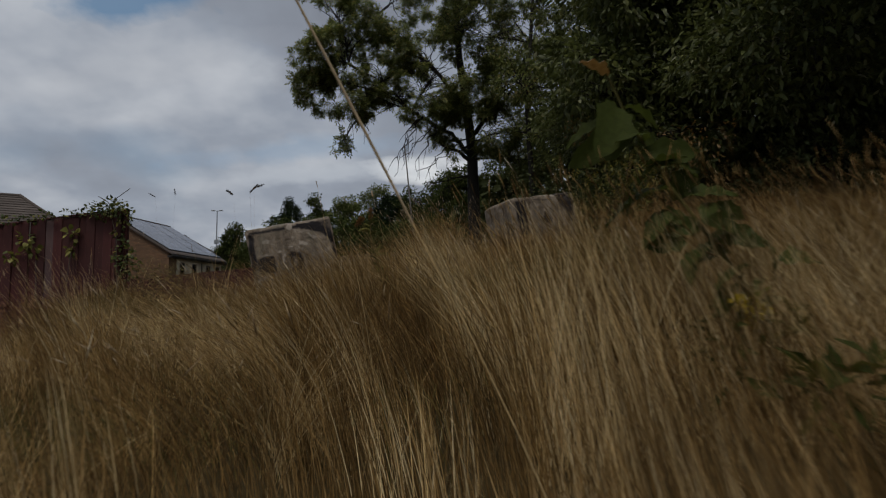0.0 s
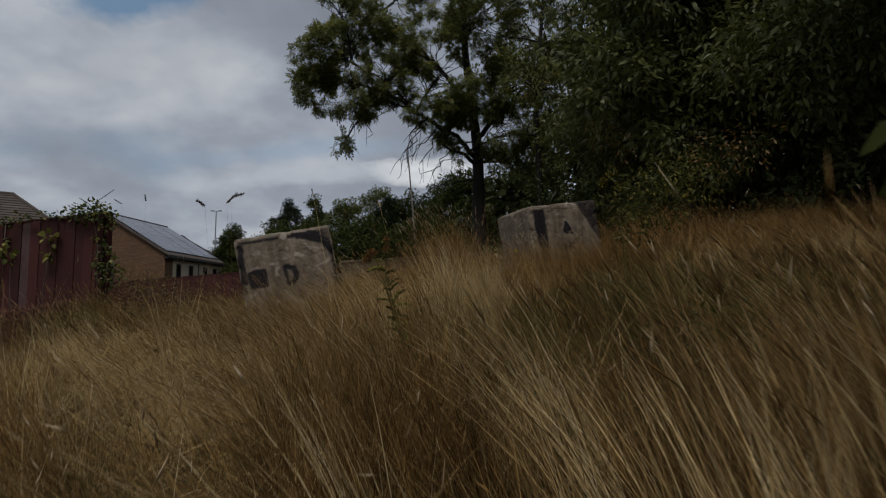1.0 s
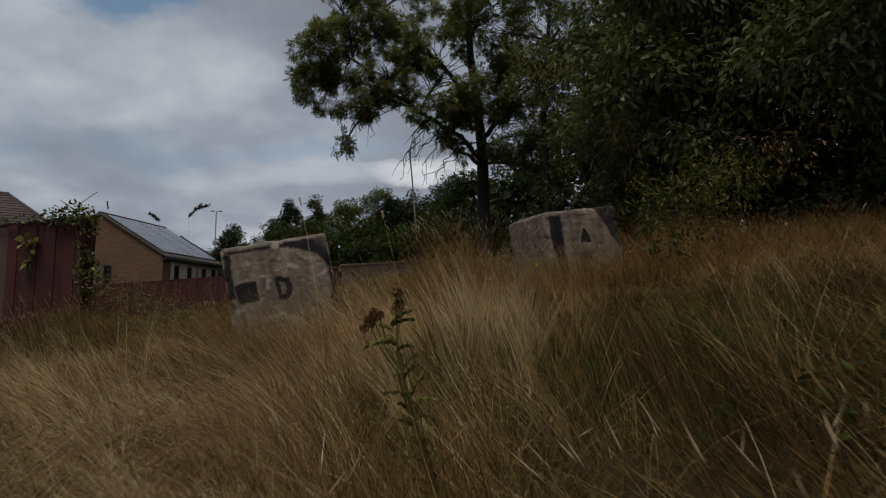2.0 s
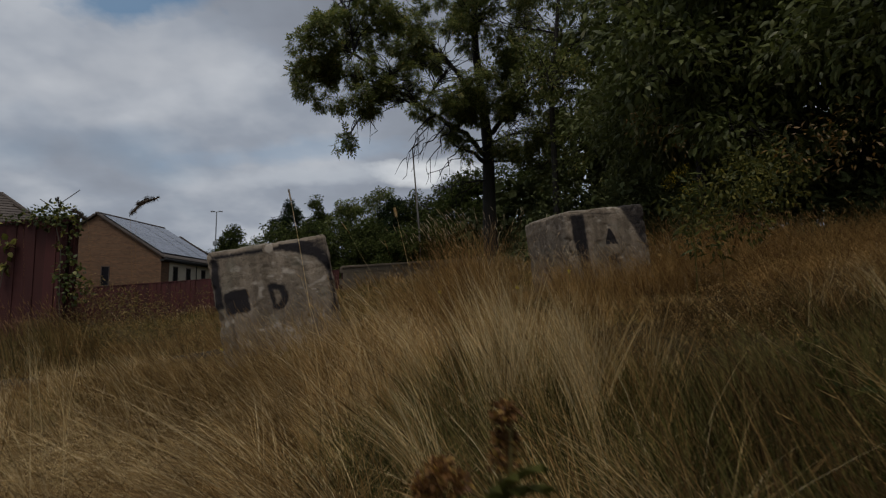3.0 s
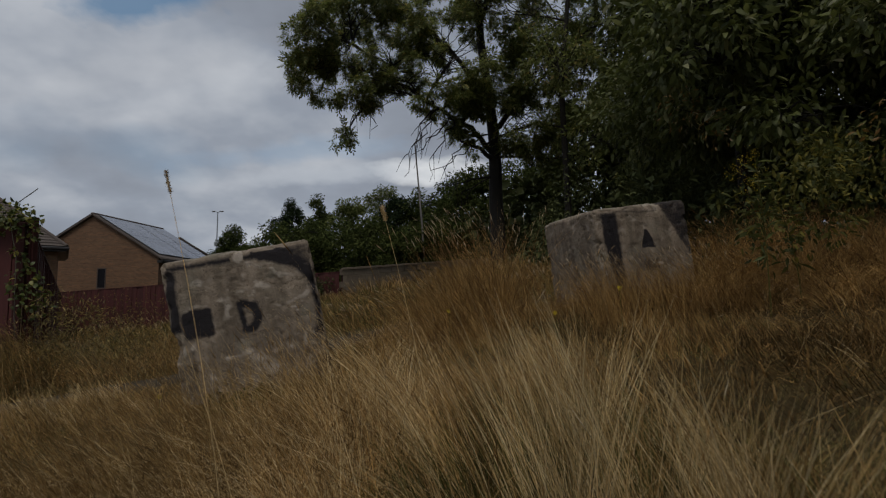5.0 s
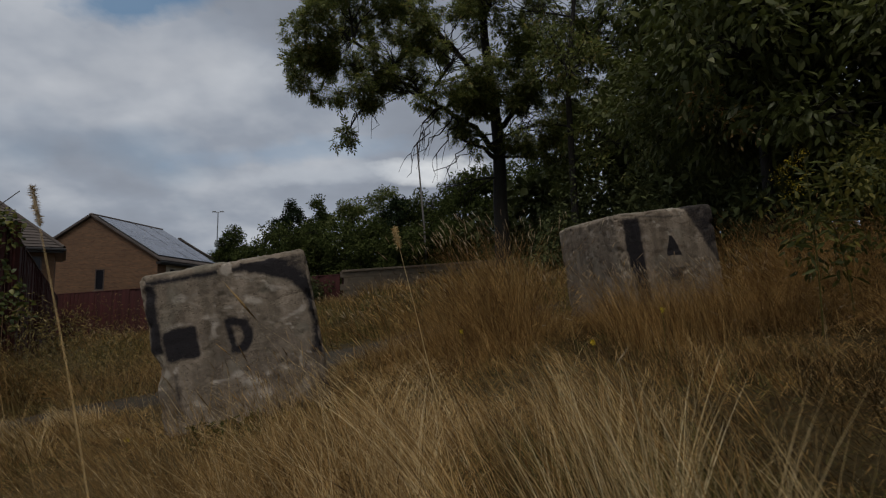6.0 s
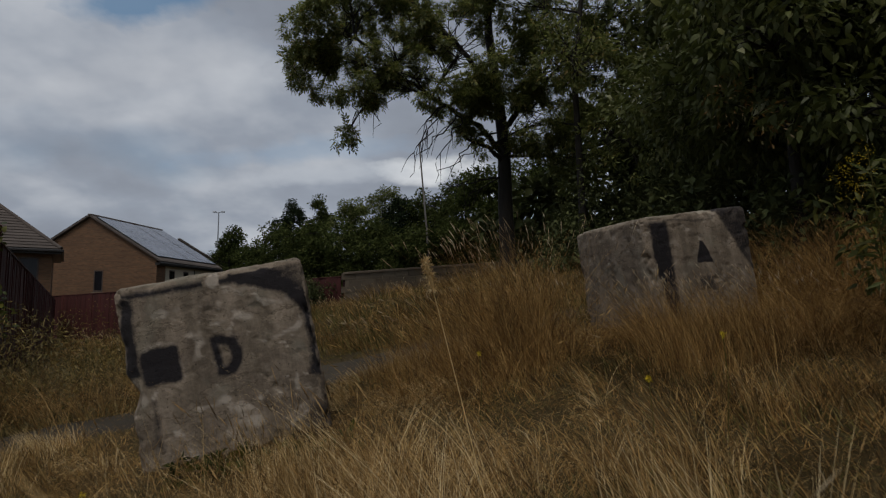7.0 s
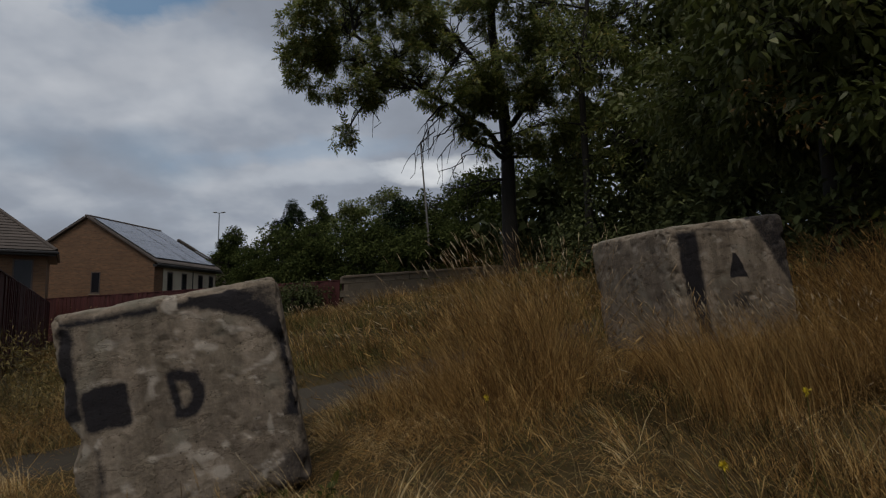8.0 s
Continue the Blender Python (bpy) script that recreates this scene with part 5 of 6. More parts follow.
    bend = lean * (0.22 + 2.6 * value_noise(x, y, 1.0, 6) ** 2.2) * (0.5 + 0.3 * rng.uniform(0, 1, N) + 0.9 * np.repeat(rng.uniform(0, 1, nt), per_tuft)) * (0.55 + 1.35 * far_on) + 0.04
    wild = rng.uniform(0, 1, N) < (1.0 if straight else 0.09)
    az = np.where(wild, rng.uniform(0, 2 * np.pi, N), az)
    bend = np.minimum(np.where(wild, bend + rng.uniform(0.1, 0.55, N), bend), 1.25)
    stiff = rng.uniform(0.95, 1.35, N) if straight else rng.uniform(0.3, 1.0, N)
    dx, dy = np.cos(az), np.sin(az)
    z0 = gz(x, y) - 0.02
    face = rng.uniform(0, np.pi, N)
    sx, sy = np.cos(face), np.sin(face)
    w = width * rng.uniform(0.6, 1.4, N)
    lvl = []
    for k in range(segs + 1):
        u = k / segs
        ang = bend * (stiff + (1.5 - stiff) * u)
        px, py = x + dx * h * u * np.sin(ang), y + dy * h * u * np.sin(ang)
        pz = z0 + h * u * np.cos(ang)
        ww = w * (1 - 0.75 * u) * 0.5
        if k < segs:
            lvl.append(np.stack([px - sx * ww, py - sy * ww, pz], -1))
            lvl.append(np.stack([px + sx * ww, py + sy * ww, pz], -1))
        else:
            lvl.append(np.stack([px, py, pz], -1))
            tip, tang = np.stack([px, py, pz], -1), np.stack([dx * np.sin(ang), dy * np.sin(ang), np.cos(ang)], -1)
    V = np.stack(lvl, 1)
    m_ = V.shape[1]
    b = np.arange(N)[:, None] * m_
    quads = np.concatenate([b + np.array([[2 * k, 2 * k + 1, 2 * k + 3, 2 * k + 2]]) for k in range(segs - 1)], 0)
    tris = b + np.array([[2 * segs - 2, 2 * segs - 1, 2 * segs]])
    ob = put(name, raw_mesh(name, V.reshape(-1, 3), quads, tris), m)
    tagged(ob, label, "grass", kind="stuff")
    if heads:
        sel = np.nonzero((rng.uniform(0, 1, N) < heads[0]) & (h > np.median(h)))[0]
        tp, tg = tip[sel], tang[sel]
        L, R = heads[1] * rng.uniform(0.6, 1.3, (len(sel), 1)), heads[2] * rng.uniform(0.6, 1.3, (len(sel), 1))
        tg = tg + rng.normal(0, 0.15, tg.shape); tg[:, 0] -= 0.2
        s = np.cross(tg, np.array([0.3, 1.0, 0.1])); s /= np.linalg.norm(s, axis=1, keepdims=True)
        t2 = np.cross(tg, s)
        HV = np.stack([tp - tg * L * 0.55, tp - tg * L * 0.1 + s * R, tp - tg * L * 0.1 - s * R * 0.5 + t2 * R * 0.87, tp - tg * L * 0.1 - s * R * 0.5 - t2 * R * 0.87, tp + tg * L * 0.5], 1)
        hb = np.arange(len(sel))[:, None] * 5
        ht = np.concatenate([hb + np.array([t]) for t in ((0, 2, 1), (0, 3, 2), (0, 1, 3), (4, 1, 2), (4, 2, 3), (4, 3, 1))], 0)
        hd = put(name + "_seed_heads", raw_mesh(name + "_heads", HV.reshape(-1, 3), None, ht), heads_mat or SEED)
        tagged(hd, "pale dry seed heads on the tops of the grass stems", "seed heads", kind="stuff")
    return ob


def near_keep(x, y, rng):
    return np.hypot(x + 0.0, y - 0.1) > 0.36


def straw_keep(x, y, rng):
    """Thinner straw on the right-hand side of the bank, toned down to stand in for tree shade, and round the blocks,
    where browner grass takes over.
    """
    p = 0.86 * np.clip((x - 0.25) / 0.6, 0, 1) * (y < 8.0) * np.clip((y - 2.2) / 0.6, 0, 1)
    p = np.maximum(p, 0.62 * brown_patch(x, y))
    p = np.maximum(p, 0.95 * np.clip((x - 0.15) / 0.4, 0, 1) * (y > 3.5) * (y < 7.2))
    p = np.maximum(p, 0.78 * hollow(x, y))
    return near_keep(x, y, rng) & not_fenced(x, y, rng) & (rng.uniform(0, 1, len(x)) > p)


def hollow(x, y):
    """The greener hollow in the bank, where the dry grass stands in separate bundles."""
    return np.clip(1.6 * np.exp(-(((x - 0.2) / 0.85) ** 2 + ((y - 4.5) / 0.95) ** 2)), 0, 1)


def brown_patch(x, y):
    """Where the grass is short of straw: close on the left, across the foot of the bank, and about the blocks."""
    left = np.clip((-0.25 - x) / 0.6, 0, 1) * np.clip((4.0 - y) / 1.0, 0, 1)
    left = np.maximum(left, 0.75 * np.clip((y - 1.7) / 0.3, 0, 1) * np.clip((3.1 - y) / 0.5, 0, 1))
    return np.clip(left + np.clip((y - 5.3) / 0.8, 0, 1) * np.clip((9.0 - y) / 1.0, 0, 1), 0, 1)


def pale_keep(x, y, rng):
    p = np.where(y < 2.4, 0.9, 1.0) * np.where((x > 0.45) & (y > 2.0), np.where(y > 2.6, 0.05, 0.4), 1.0) * (1 - 0.82 * brown_patch(x, y)) * (1 - 0.7 * hollow(x, y)) * np.where((x < -0.6) & (y < 4.6), np.where((y > 1.7) & (y < 3.2), 0.3, 0.6), 1.0)
    return near_keep(x, y, rng) & (rng.uniform(0, 1, len(x)) < p)


def side_keep(x, y, rng):
    return (np.hypot(x + 0.0, y - 0.1) > 0.5) & ((np.abs(x) > 0.85 + 0.78 * np.maximum(y, 0)) | (y < 0.5))


def not_fenced(x, y, rng):
    return ~((y > 10.6) & (x < -5.4 - (y - 10.7) * 0.6))


blades("dry_grass", "tall dry straw-coloured grass bowed by the wind", STRAW, 220000, (-6.0, 6.0, 0.2, 6.2), 0.70, 0.0025, 101, 5, 0.55, 0.045, 18, straw_keep, (0.14, 0.06, 0.0012), STRAW)
blades("dry_grass", "tall dry straw-coloured grass on the bank", STRAW, 140000, (-8.0, 7.0, 5.8, 12.5), 0.64, 0.0034, 102, 3, 0.42, 0.06, 14, straw_keep, (0.18, 0.07, 0.0018), STRAW)
blades("pale_stems", "bundles of long bleached stems standing out of the grass", PALE, 170000, (-6.0, 6.0, 0.5, 9.5), 0.86, 0.0022, 120, 5, 0.55, 0.03, 26, pale_keep, (0.10, 0.06, 0.0012), STRAW, 0.16)
blades("stray_stems", "single long dry stems crossing the grass", PALE, 12000, (-6.0, 6.0, 0.8, 9.5), 0.92, 0.0017, 122, 6, 0.6, 0.05, 3, near_keep, (0.2, 0.05, 0.0013), None, 1.2)
for i, (bx, by, bh) in enumerate(((0.16, 4.40, 0.60), (-0.30, 4.15, 0.58), (-0.62, 4.6, 0.62), (0.05, 5.2, 0.62), (-0.75, 3.7, 0.56))):
    blades("pale_tuft", "loose bundle of long bleached stems leaning with the wind", PALE, 150, (bx - 0.06, bx + 0.06, by - 0.05, by + 0.05), bh, 0.0024, 160 + i, 6, 0.6, 0.018, 30, None, (0.2, 0.05, 0.0013), STRAW, 0.22, free=True)
blades("pale_tuft", "bright bleached tuft of long grass", PALE, 1900, (-0.25, 0.3, 4.4, 4.95), 0.70, 0.0022, 121, 6, 0.55, 0.03, 24, lambda x, y, r: ((x + 0.03) / 0.15) ** 2 + ((y - 4.7) / 0.2) ** 2 < 1, None, None, 0.15, free=True)
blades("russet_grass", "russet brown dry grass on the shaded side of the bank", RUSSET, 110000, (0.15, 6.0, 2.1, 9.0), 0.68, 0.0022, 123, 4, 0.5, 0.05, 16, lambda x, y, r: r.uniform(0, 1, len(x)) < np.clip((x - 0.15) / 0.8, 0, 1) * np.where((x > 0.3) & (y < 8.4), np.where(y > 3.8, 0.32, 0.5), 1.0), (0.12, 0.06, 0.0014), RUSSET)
blades("feathery_grass", "dry grass stems with fluffy pale brown seed heads", STRAW, 1700, (-2.4, 2.2, 0.9, 3.2), 0.72, 0.0018, 155, 5, 0.4, 0.05, 3, near_keep, (0.9, 0.065, 0.0019), SEED, 0.7)
blades("dry_grass", "leaning dry straw grass in loose bundles", STRAW, 56000, (-3.6, -0.35, 3.0, 6.3), 0.66, 0.0025, 156, 4, 0.6, 0.045, 18, lambda x, y, r: r.uniform(0, 1, len(x)) < np.clip(value_noise(x, y, 0.32, 58) * 2.6 - 0.75, 0, 1) * np.clip((y - 3.6) / 0.6, 0, 1), (0.2, 0.06, 0.0014), STRAW)
blades("pale_stems", "loose bundles of bleached stems leaning over", PALE, 26000, (-3.4, -0.3, 3.0, 6.2), 0.76, 0.0022, 157, 5, 0.6, 0.03, 20, lambda x, y, r: r.uniform(0, 1, len(x)) < np.clip(value_noise(x, y, 0.3, 59) * 2.8 - 1.0, 0, 1) * np.clip((y - 3.5) / 0.6, 0, 1), (0.2, 0.06, 0.0014), STRAW, 0.3)
blades("green_grass", "yellowing green grass of the open ground beyond the footpath", GREEN_GRASS, 26000, (-7.0, 2.5, 10.4, 22.0), 0.5, 0.009, 158, 3, 0.5, 0.12, 10, not_fenced, None, None, 0.8, wedge=False)
blades("crossing_stems", "long straight bleached stems crossing over the grass", PALE, 5200, (-4.0, 4.0, 2.6, 8.6), 0.90, 0.0021, 151, 4, 0.62, 0.04, 2, near_keep, (0.5, 0.05, 0.0016), STRAW, 1.2, straight=True)
blades("thatch_grass", "short matted brown grass between the taller stems", RUSSET, 80000, (-5.0, 4.5, 3.6, 9.8), 0.26, 0.0038, 152, 2, 1.0, 0.06, 12, lambda x, y, r: r.uniform(0, 1, len(x)) < np.clip((y - 3.6) / 1.5, 0.25, 1), None, None, 1.3, free=True)
blades("thatch_grass", "short dark green grass between the taller stems", GREEN_GRASS, 52000, (-4.0, 4.0, 2.4, 9.6), 0.24, 0.0038, 153, 2, 0.9, 0.06, 12, lambda x, y, r: r.uniform(0, 1, len(x)) < 0.2 + 0.8 * np.clip(value_noise(x, y, 0.9, 57) * 3 - 1.1, 0, 1), None, None, 1.3, free=True)
blades("pale_tuft", "bleached tuft of long grass leaning over", PALE, 1900, (-1.7, -0.7, 3.0, 4.0), 0.74, 0.0021, 154, 6, 0.5, 0.04, 22, lambda x, y, r: ((x + 1.15) / 0.42) ** 2 + ((y - 3.5) / 0.4) ** 2 < r.uniform(0.2, 1, len(x)), (0.2, 0.05, 0.0016), STRAW, 0.4, free=True)
blades("russet_grass", "brown dry grass among the straw and round the blocks", RUSSET, 110000, (-5.6, 0.6, 1.0, 9.0), 0.64, 0.0022, 124, 4, 0.5, 0.05, 16, lambda x, y, r: r.uniform(0, 1, len(x)) < 0.5 * brown_patch(x, y), (0.12, 0.06, 0.0014), RUSSET)
blades("far_dry_grass", "dry grass beyond the blocks", STRAW, 42000, (-16, 8, 12, 25), 0.74, 0.012, 103, 3, 0.4, 0.15, 10, not_fenced, (0.08, 0.12, 0.008), wedge=False)
blades("far_dry_grass", "dry grass of the open ground beyond the fence", STRAW, 18000, (-45, 45, 25, 80), 0.6, 0.06, 104, 2, 0.4, 0.3, 8, None, wedge=False)
blades("green_grass", "low green grass between the dry stems", GREEN_GRASS, 46000, (-6.0, 6.0, 0.3, 6.2), 0.40, 0.0028, 105, 3, 0.7, 0.07, 12, lambda x, y, r: near_keep(x, y, r) & (y > 1.4 + 0.8 * r.uniform(0, 1, len(x))), None, None, 0.8)
blades("green_grass", "low green grass around the concrete blocks", GREEN_GRASS, 32000, (-8, 8, 5.8, 13), 0.34, 0.006, 106, 3, 0.7, 0.1, 10, not_fenced)
blades("green_grass", "green tufts of fresh grass among the dry stems", GREEN_GRASS, 15000, (-0.9, 1.5, 3.2, 5.6), 0.44, 0.0036, 114, 4, 0.5, 0.06, 14, lambda x, y, r: r.uniform(0, 1, len(x)) < hollow(x, y), None, None, 1.0)
blades("dry_grass", "upright dry grass standing before the concrete block", STRAW, 8000, (-2.0, -0.55, 5.1, 5.9), 0.78, 0.0022, 115, 5, 0.16, 0.05, 14, lambda x, y, r: r.uniform(0, 1, len(x)) < np.clip(value_noise(x, y, 0.3, 53) * 2.2 - 0.3, 0.1, 1), (0.15, 0.06, 0.0014), STRAW, 0.4, free=True)
blades("pale_stems", "long bleached stems before the concrete block", PALE, 1500, (-1.9, -0.6, 5.0, 5.9), 0.80, 0.0017, 116, 6, 0.22, 0.04, 12, None, (0.15, 0.05, 0.0014), STRAW, 0.5, free=True)
blades("dry_grass", "taller dry grass at the start of the bank", STRAW, 5500, (0.2, 2.0, 1.35, 2.3), 0.70, 0.0022, 118, 5, 0.4, 0.05, 14, lambda x, y, r: r.uniform(0, 1, len(x)) < np.clip(value_noise(x, y, 0.3, 55) * 2.2 - 0.3, 0.1, 1), (0.3, 0.06, 0.0016), STRAW, 0.4, free=True)
blades("pale_stems", "long bleached stems at the start of the bank", PALE, 1500, (0.2, 1.5, 1.25, 1.6), 0.66, 0.0020, 119, 6, 0.45, 0.04, 12, None, (0.3, 0.05, 0.0016), STRAW, 0.4, free=True)
blades("side_grass", "dry grass to both sides and below on the bank", STRAW, 50000, (-16, 12, -9, 12.5), 0.56, 0.04, 107, 2, 0.8, 0.11, 10, side_keep, wedge=False)


def clump_keep(cx, cy, rx, ry):
    return lambda x, y, rng: ((x - cx) / rx) ** 2 + ((y - cy) / ry) ** 2 < rng.uniform(0.2, 1.0, len(x))


blades("russet_grass_clump", "taller russet grass clump with feathery heads beside the block", RUSSET, 8500, (-0.9, 0.9, 8.0, 9.5), 1.12, 0.0028, 110, 6, 0.22, 0.08, 8, clump_keep(-0.02, 8.7, 0.42, 0.5), (0.22, 0.09, 0.0032), None, 1.2, free=True)
blades("russet_grass_clump", "lower russet grass round the tall clump", RUSSET, 12000, (-1.3, 0.9, 7.6, 9.6), 0.74, 0.0028, 112, 5, 0.35, 0.08, 8, clump_keep(-0.25, 8.6, 0.85, 0.8), (0.35, 0.07, 0.0035), RUSSET, 1.2, free=True)
blades("bank_grass", "soft bent grass round the foot of the leaning block", RUSSET, 17000, (0.75, 2.4, 7.6, 9.05), 0.70, 0.0026, 117, 4, 0.42, 0.06, 10, lambda x, y, r: r.uniform(0, 1, len(x)) < np.clip(value_noise(x, y, 0.35, 54) * 2.4 - 0.5, 0.1, 1), (0.3, 0.06, 0.002), None, 0.8, free=True)
blades("bank_grass", "tall dry grass rising on the bank below the trees", RUSSET, 18000, (1.9, 5.5, 7.2, 10.2), 0.95, 0.004, 113, 3, 0.5, 0.08, 8, lambda x, y, r: r.uniform(0, 1, len(x)) < np.clip((x - 1.9) / 0.7, 0, 1), (0.14, 0.07, 0.003), RUSSET, 1.1, free=True)
blades("russet_grass_clump", "russet grass bank behind the blocks", RUSSET, 12000, (-3, 5, 10.5, 15), 0.7, 0.007, 111, 3, 0.35, 0.1, 10, clump_keep(1.0, 12.5, 3.6, 2.0), (0.15, 0.1, 0.007))


# ---------------------------------------------------------------- plants that stand out
def cluster(name, label, category, spots, count, length, width, seed, m, droop=0.3, spread=0.9, parent=None, kind="stuff"):
    """Leaves scattered in small balls: spots are (x, y, z, r)."""
    rng = np.random.default_rng(seed)
    w = np.array([q[3] ** 2 for q in spots]); w /= w.sum()
    P, O = [], []
    for q, k in zip(spots, np.maximum(3, (w * count).astype(int))):
        d = rng.normal(0, 1, (k, 3)); d /= np.linalg.norm(d, axis=1, keepdims=True)
        P.append(np.array(q[:3]) + d * q[3] * rng.uniform(0.2, 1, (k, 1)) ** 0.6); O.append(d)
    v, f = leaf_arrays(np.concatenate(P), np.concatenate(O), rng, length, width, droop, spread, fine=length > 0.055)
    ob = put(name, raw_mesh(name, v, None, f), m, parent)
    return tagged(ob, label, category, kind=kind)


def fence_bramble():
    rng = random.Random(4)
    t = thing("bramble", (CORNER[0], CORNER[1], float(gz(*CORNER))), "bramble with yellowing leaves climbing over the red fence", "climbing plant")
    gx, gy, g0 = CORNER[0], CORNER[1], float(gz(*CORNER))
    loc = lambda x, y, z, r: (x - gx, y - gy, z - g0, r)
    stems = [[(0.05, -0.12, 0.0), (0.0, -0.16, 0.8), (-0.05, -0.12, 1.5), (-0.2, -0.05, 1.92), (-0.7, -0.02, 1.88), (-1.3, -0.03, 1.78)],
             [(-0.8, -0.1, -0.2), (-0.85, -0.14, 0.7), (-0.8, -0.12, 1.25)], [(-1.4, -0.1, -0.3), (-1.35, -0.14, 0.6), (-1.4, -0.1, 1.1)],
             [(-0.2, -0.05, 1.9), (-0.1, -0.08, 2.15), (0.15, -0.1, 2.32)], [(-0.1, -0.05, 1.9), (-0.25, -0.06, 2.1), (-0.42, -0.05, 2.2)]]
    for st in stems:
        tube_part("stem", [(p, 0.007 * (1 - 0.1 * i)) for i, p in enumerate(st)], TWIG, t, 5)
    top = [loc(-5.5 - 0.13 * k, gy - 0.06, 2.44 - 0.014 * k + 0.03 * math.sin(k * 2.1), 0.07 if k > 3 else 0.17) for k in range(17)]
    cluster("top_leaves", "", "", top + [loc(-5.42, gy - 0.1, 2.30, 0.2)], 520, 0.06, 0.045, 61, BRAMBLE, 0.2, 0.9, t, "")
    cluster("corner_leaves", "", "", [loc(-5.35, gy - 0.15, 1.65, 0.2), loc(-5.25, gy - 0.2, 1.4, 0.22), loc(-5.45, gy - 0.12, 1.95, 0.12)], 200, 0.065, 0.045, 62, BRAMBLE, 0.4, 0.9, t, "")
    cluster("face_leaves", "yellow-green bramble leaves", "", [loc(-6.29, gy - 0.05, 1.98, 0.11), loc(-6.25, gy - 0.05, 1.74, 0.09), loc(-7.1, gy - 0.05, 1.90, 0.12), loc(-6.95, gy - 0.05, 1.72, 0.11), loc(-7.3, gy - 0.05, 1.62, 0.1)], 84, 0.11, 0.085, 63, YELLOWING, 0.5, 0.5, t, "")


fence_bramble()
weeds = [(x, y, float(gz(x, y)) + z, r) for x, y, z, r in ((-4.9, 10.0, 0.35, 0.45), (-5.3, 10.2, 0.45, 0.4), (-4.5, 9.7, 0.25, 0.4), (-4.6, 10.4, 0.5, 0.4), (-5.1, 9.3, 0.2, 0.45), (-4.0, 10.3, 0.3, 0.45), (-4.2, 9.2, 0.15, 0.35), (-6.0, 9.4, 0.15, 0.4), (-4.9, 11.5, 0.4, 0.6), (-5.8, 12.6, 0.4, 0.6), (-3.6, 9.6, 0.2, 0.4), (-4.6, 8.6, 0.15, 0.4), (-3.9, 11.4, 0.3, 0.6), (-5.0, 13.5, 0.3, 0.7), (-6.4, 14.5, 0.3, 0.8))]
cluster("weed_patch", "green and yellowing weeds growing beside the fence corner", "weeds", weeds, 4200, 0.055, 0.010, 64, WEED_STEM)
cluster("weed_patch", "low dark green weeds at the foot of the concrete block", "weeds", [(-1.85 + 0.16 * k, 7.30 + 0.05 * k, float(gz(-1.85 + 0.16 * k, 7.3)) + 0.03, 0.09) for k in range(6)], 420, 0.06, 0.03, 66, WEED)
nettles = [(x, y, float(gz(x, y)) + z, r) for x, y, z, r in ((-4.1, 9.7, 0.75, 0.2), (-4.35, 9.9, 0.6, 0.25), (-3.9, 9.9, 0.55, 0.22), (-4.6, 9.8, 0.8, 0.2), (-4.8, 10.2, 0.95, 0.22), (-4.5, 10.3, 0.7, 0.3), (-4.15, 10.3, 0.5, 0.3), (-5.0, 9.9, 0.55, 0.25), (-3.7, 10.3, 0.4, 0.25), (-4.3, 9.5, 0.35, 0.25), (-4.9, 10.5, 0.7, 0.3), (-3.85, 9.55, 0.3, 0.2))]
cluster("weed_patch", "wispy olive and brown weeds standing at the fence corner", "weeds", nettles, 1700, 0.055, 0.010, 68, WEED_STEM, 0.2)
rs = random.Random(8)
leafy = []
for k in range(44):
    wx, wy = rs.uniform(0.6, 1.9), rs.choice((rs.uniform(1.1, 2.0), rs.uniform(3.3, 4.6)))
    leafy.append((wx, wy, float(gz(wx, wy)) + rs.uniform(0.02, 0.16), rs.uniform(0.06, 0.12)))
cluster("weed_patch", "dark green leafy weeds low between the dry stems", "weeds", leafy, 2400, 0.055, 0.02, 67, WEED)
dock = [(x, 10.45 + 0.2 * math.sin(x * 3), float(gz(x, 10.4)) + 0.2 + 0.15 * math.sin(x * 5), 0.3) for x in np.arange(-8.4, -5.2, 0.28)]
cluster("dock_patch", "dead reddish brown dock stalks along the fence foot", "dock", dock, 5000, 0.05, 0.02, 65, DOCK)


def leaf_blade(length, width, curl, seed, lobes=0.0):
    """One broad leaf along +y with a midrib fold, curl and a wavy edge."""
    rng = random.Random(seed)
    V, Q = [], []
    n = 10
    for i in range(n + 1):
        u = i / n
        w = width * 0.5 * math.sin(math.pi * min(1, u * 0.93 + 0.06)) ** 0.8 * (1 + lobes * math.sin(u * 16 + seed)) + 0.001
        y, z = length * u, -curl * length * u * u
        for k in (-1, -0.5, 0, 0.5, 1):
            V.append((k * w, y, z + abs(k) * w * 0.28 + 0.004 * math.sin(u * 21 + k * 3 + seed)))
    for i in range(n):
        for j in range(4):
            Q.append((i * 5 + j, i * 5 + j + 1, i * 5 + j + 6, i * 5 + j + 5))
    return raw_mesh("leaf", V, Q)


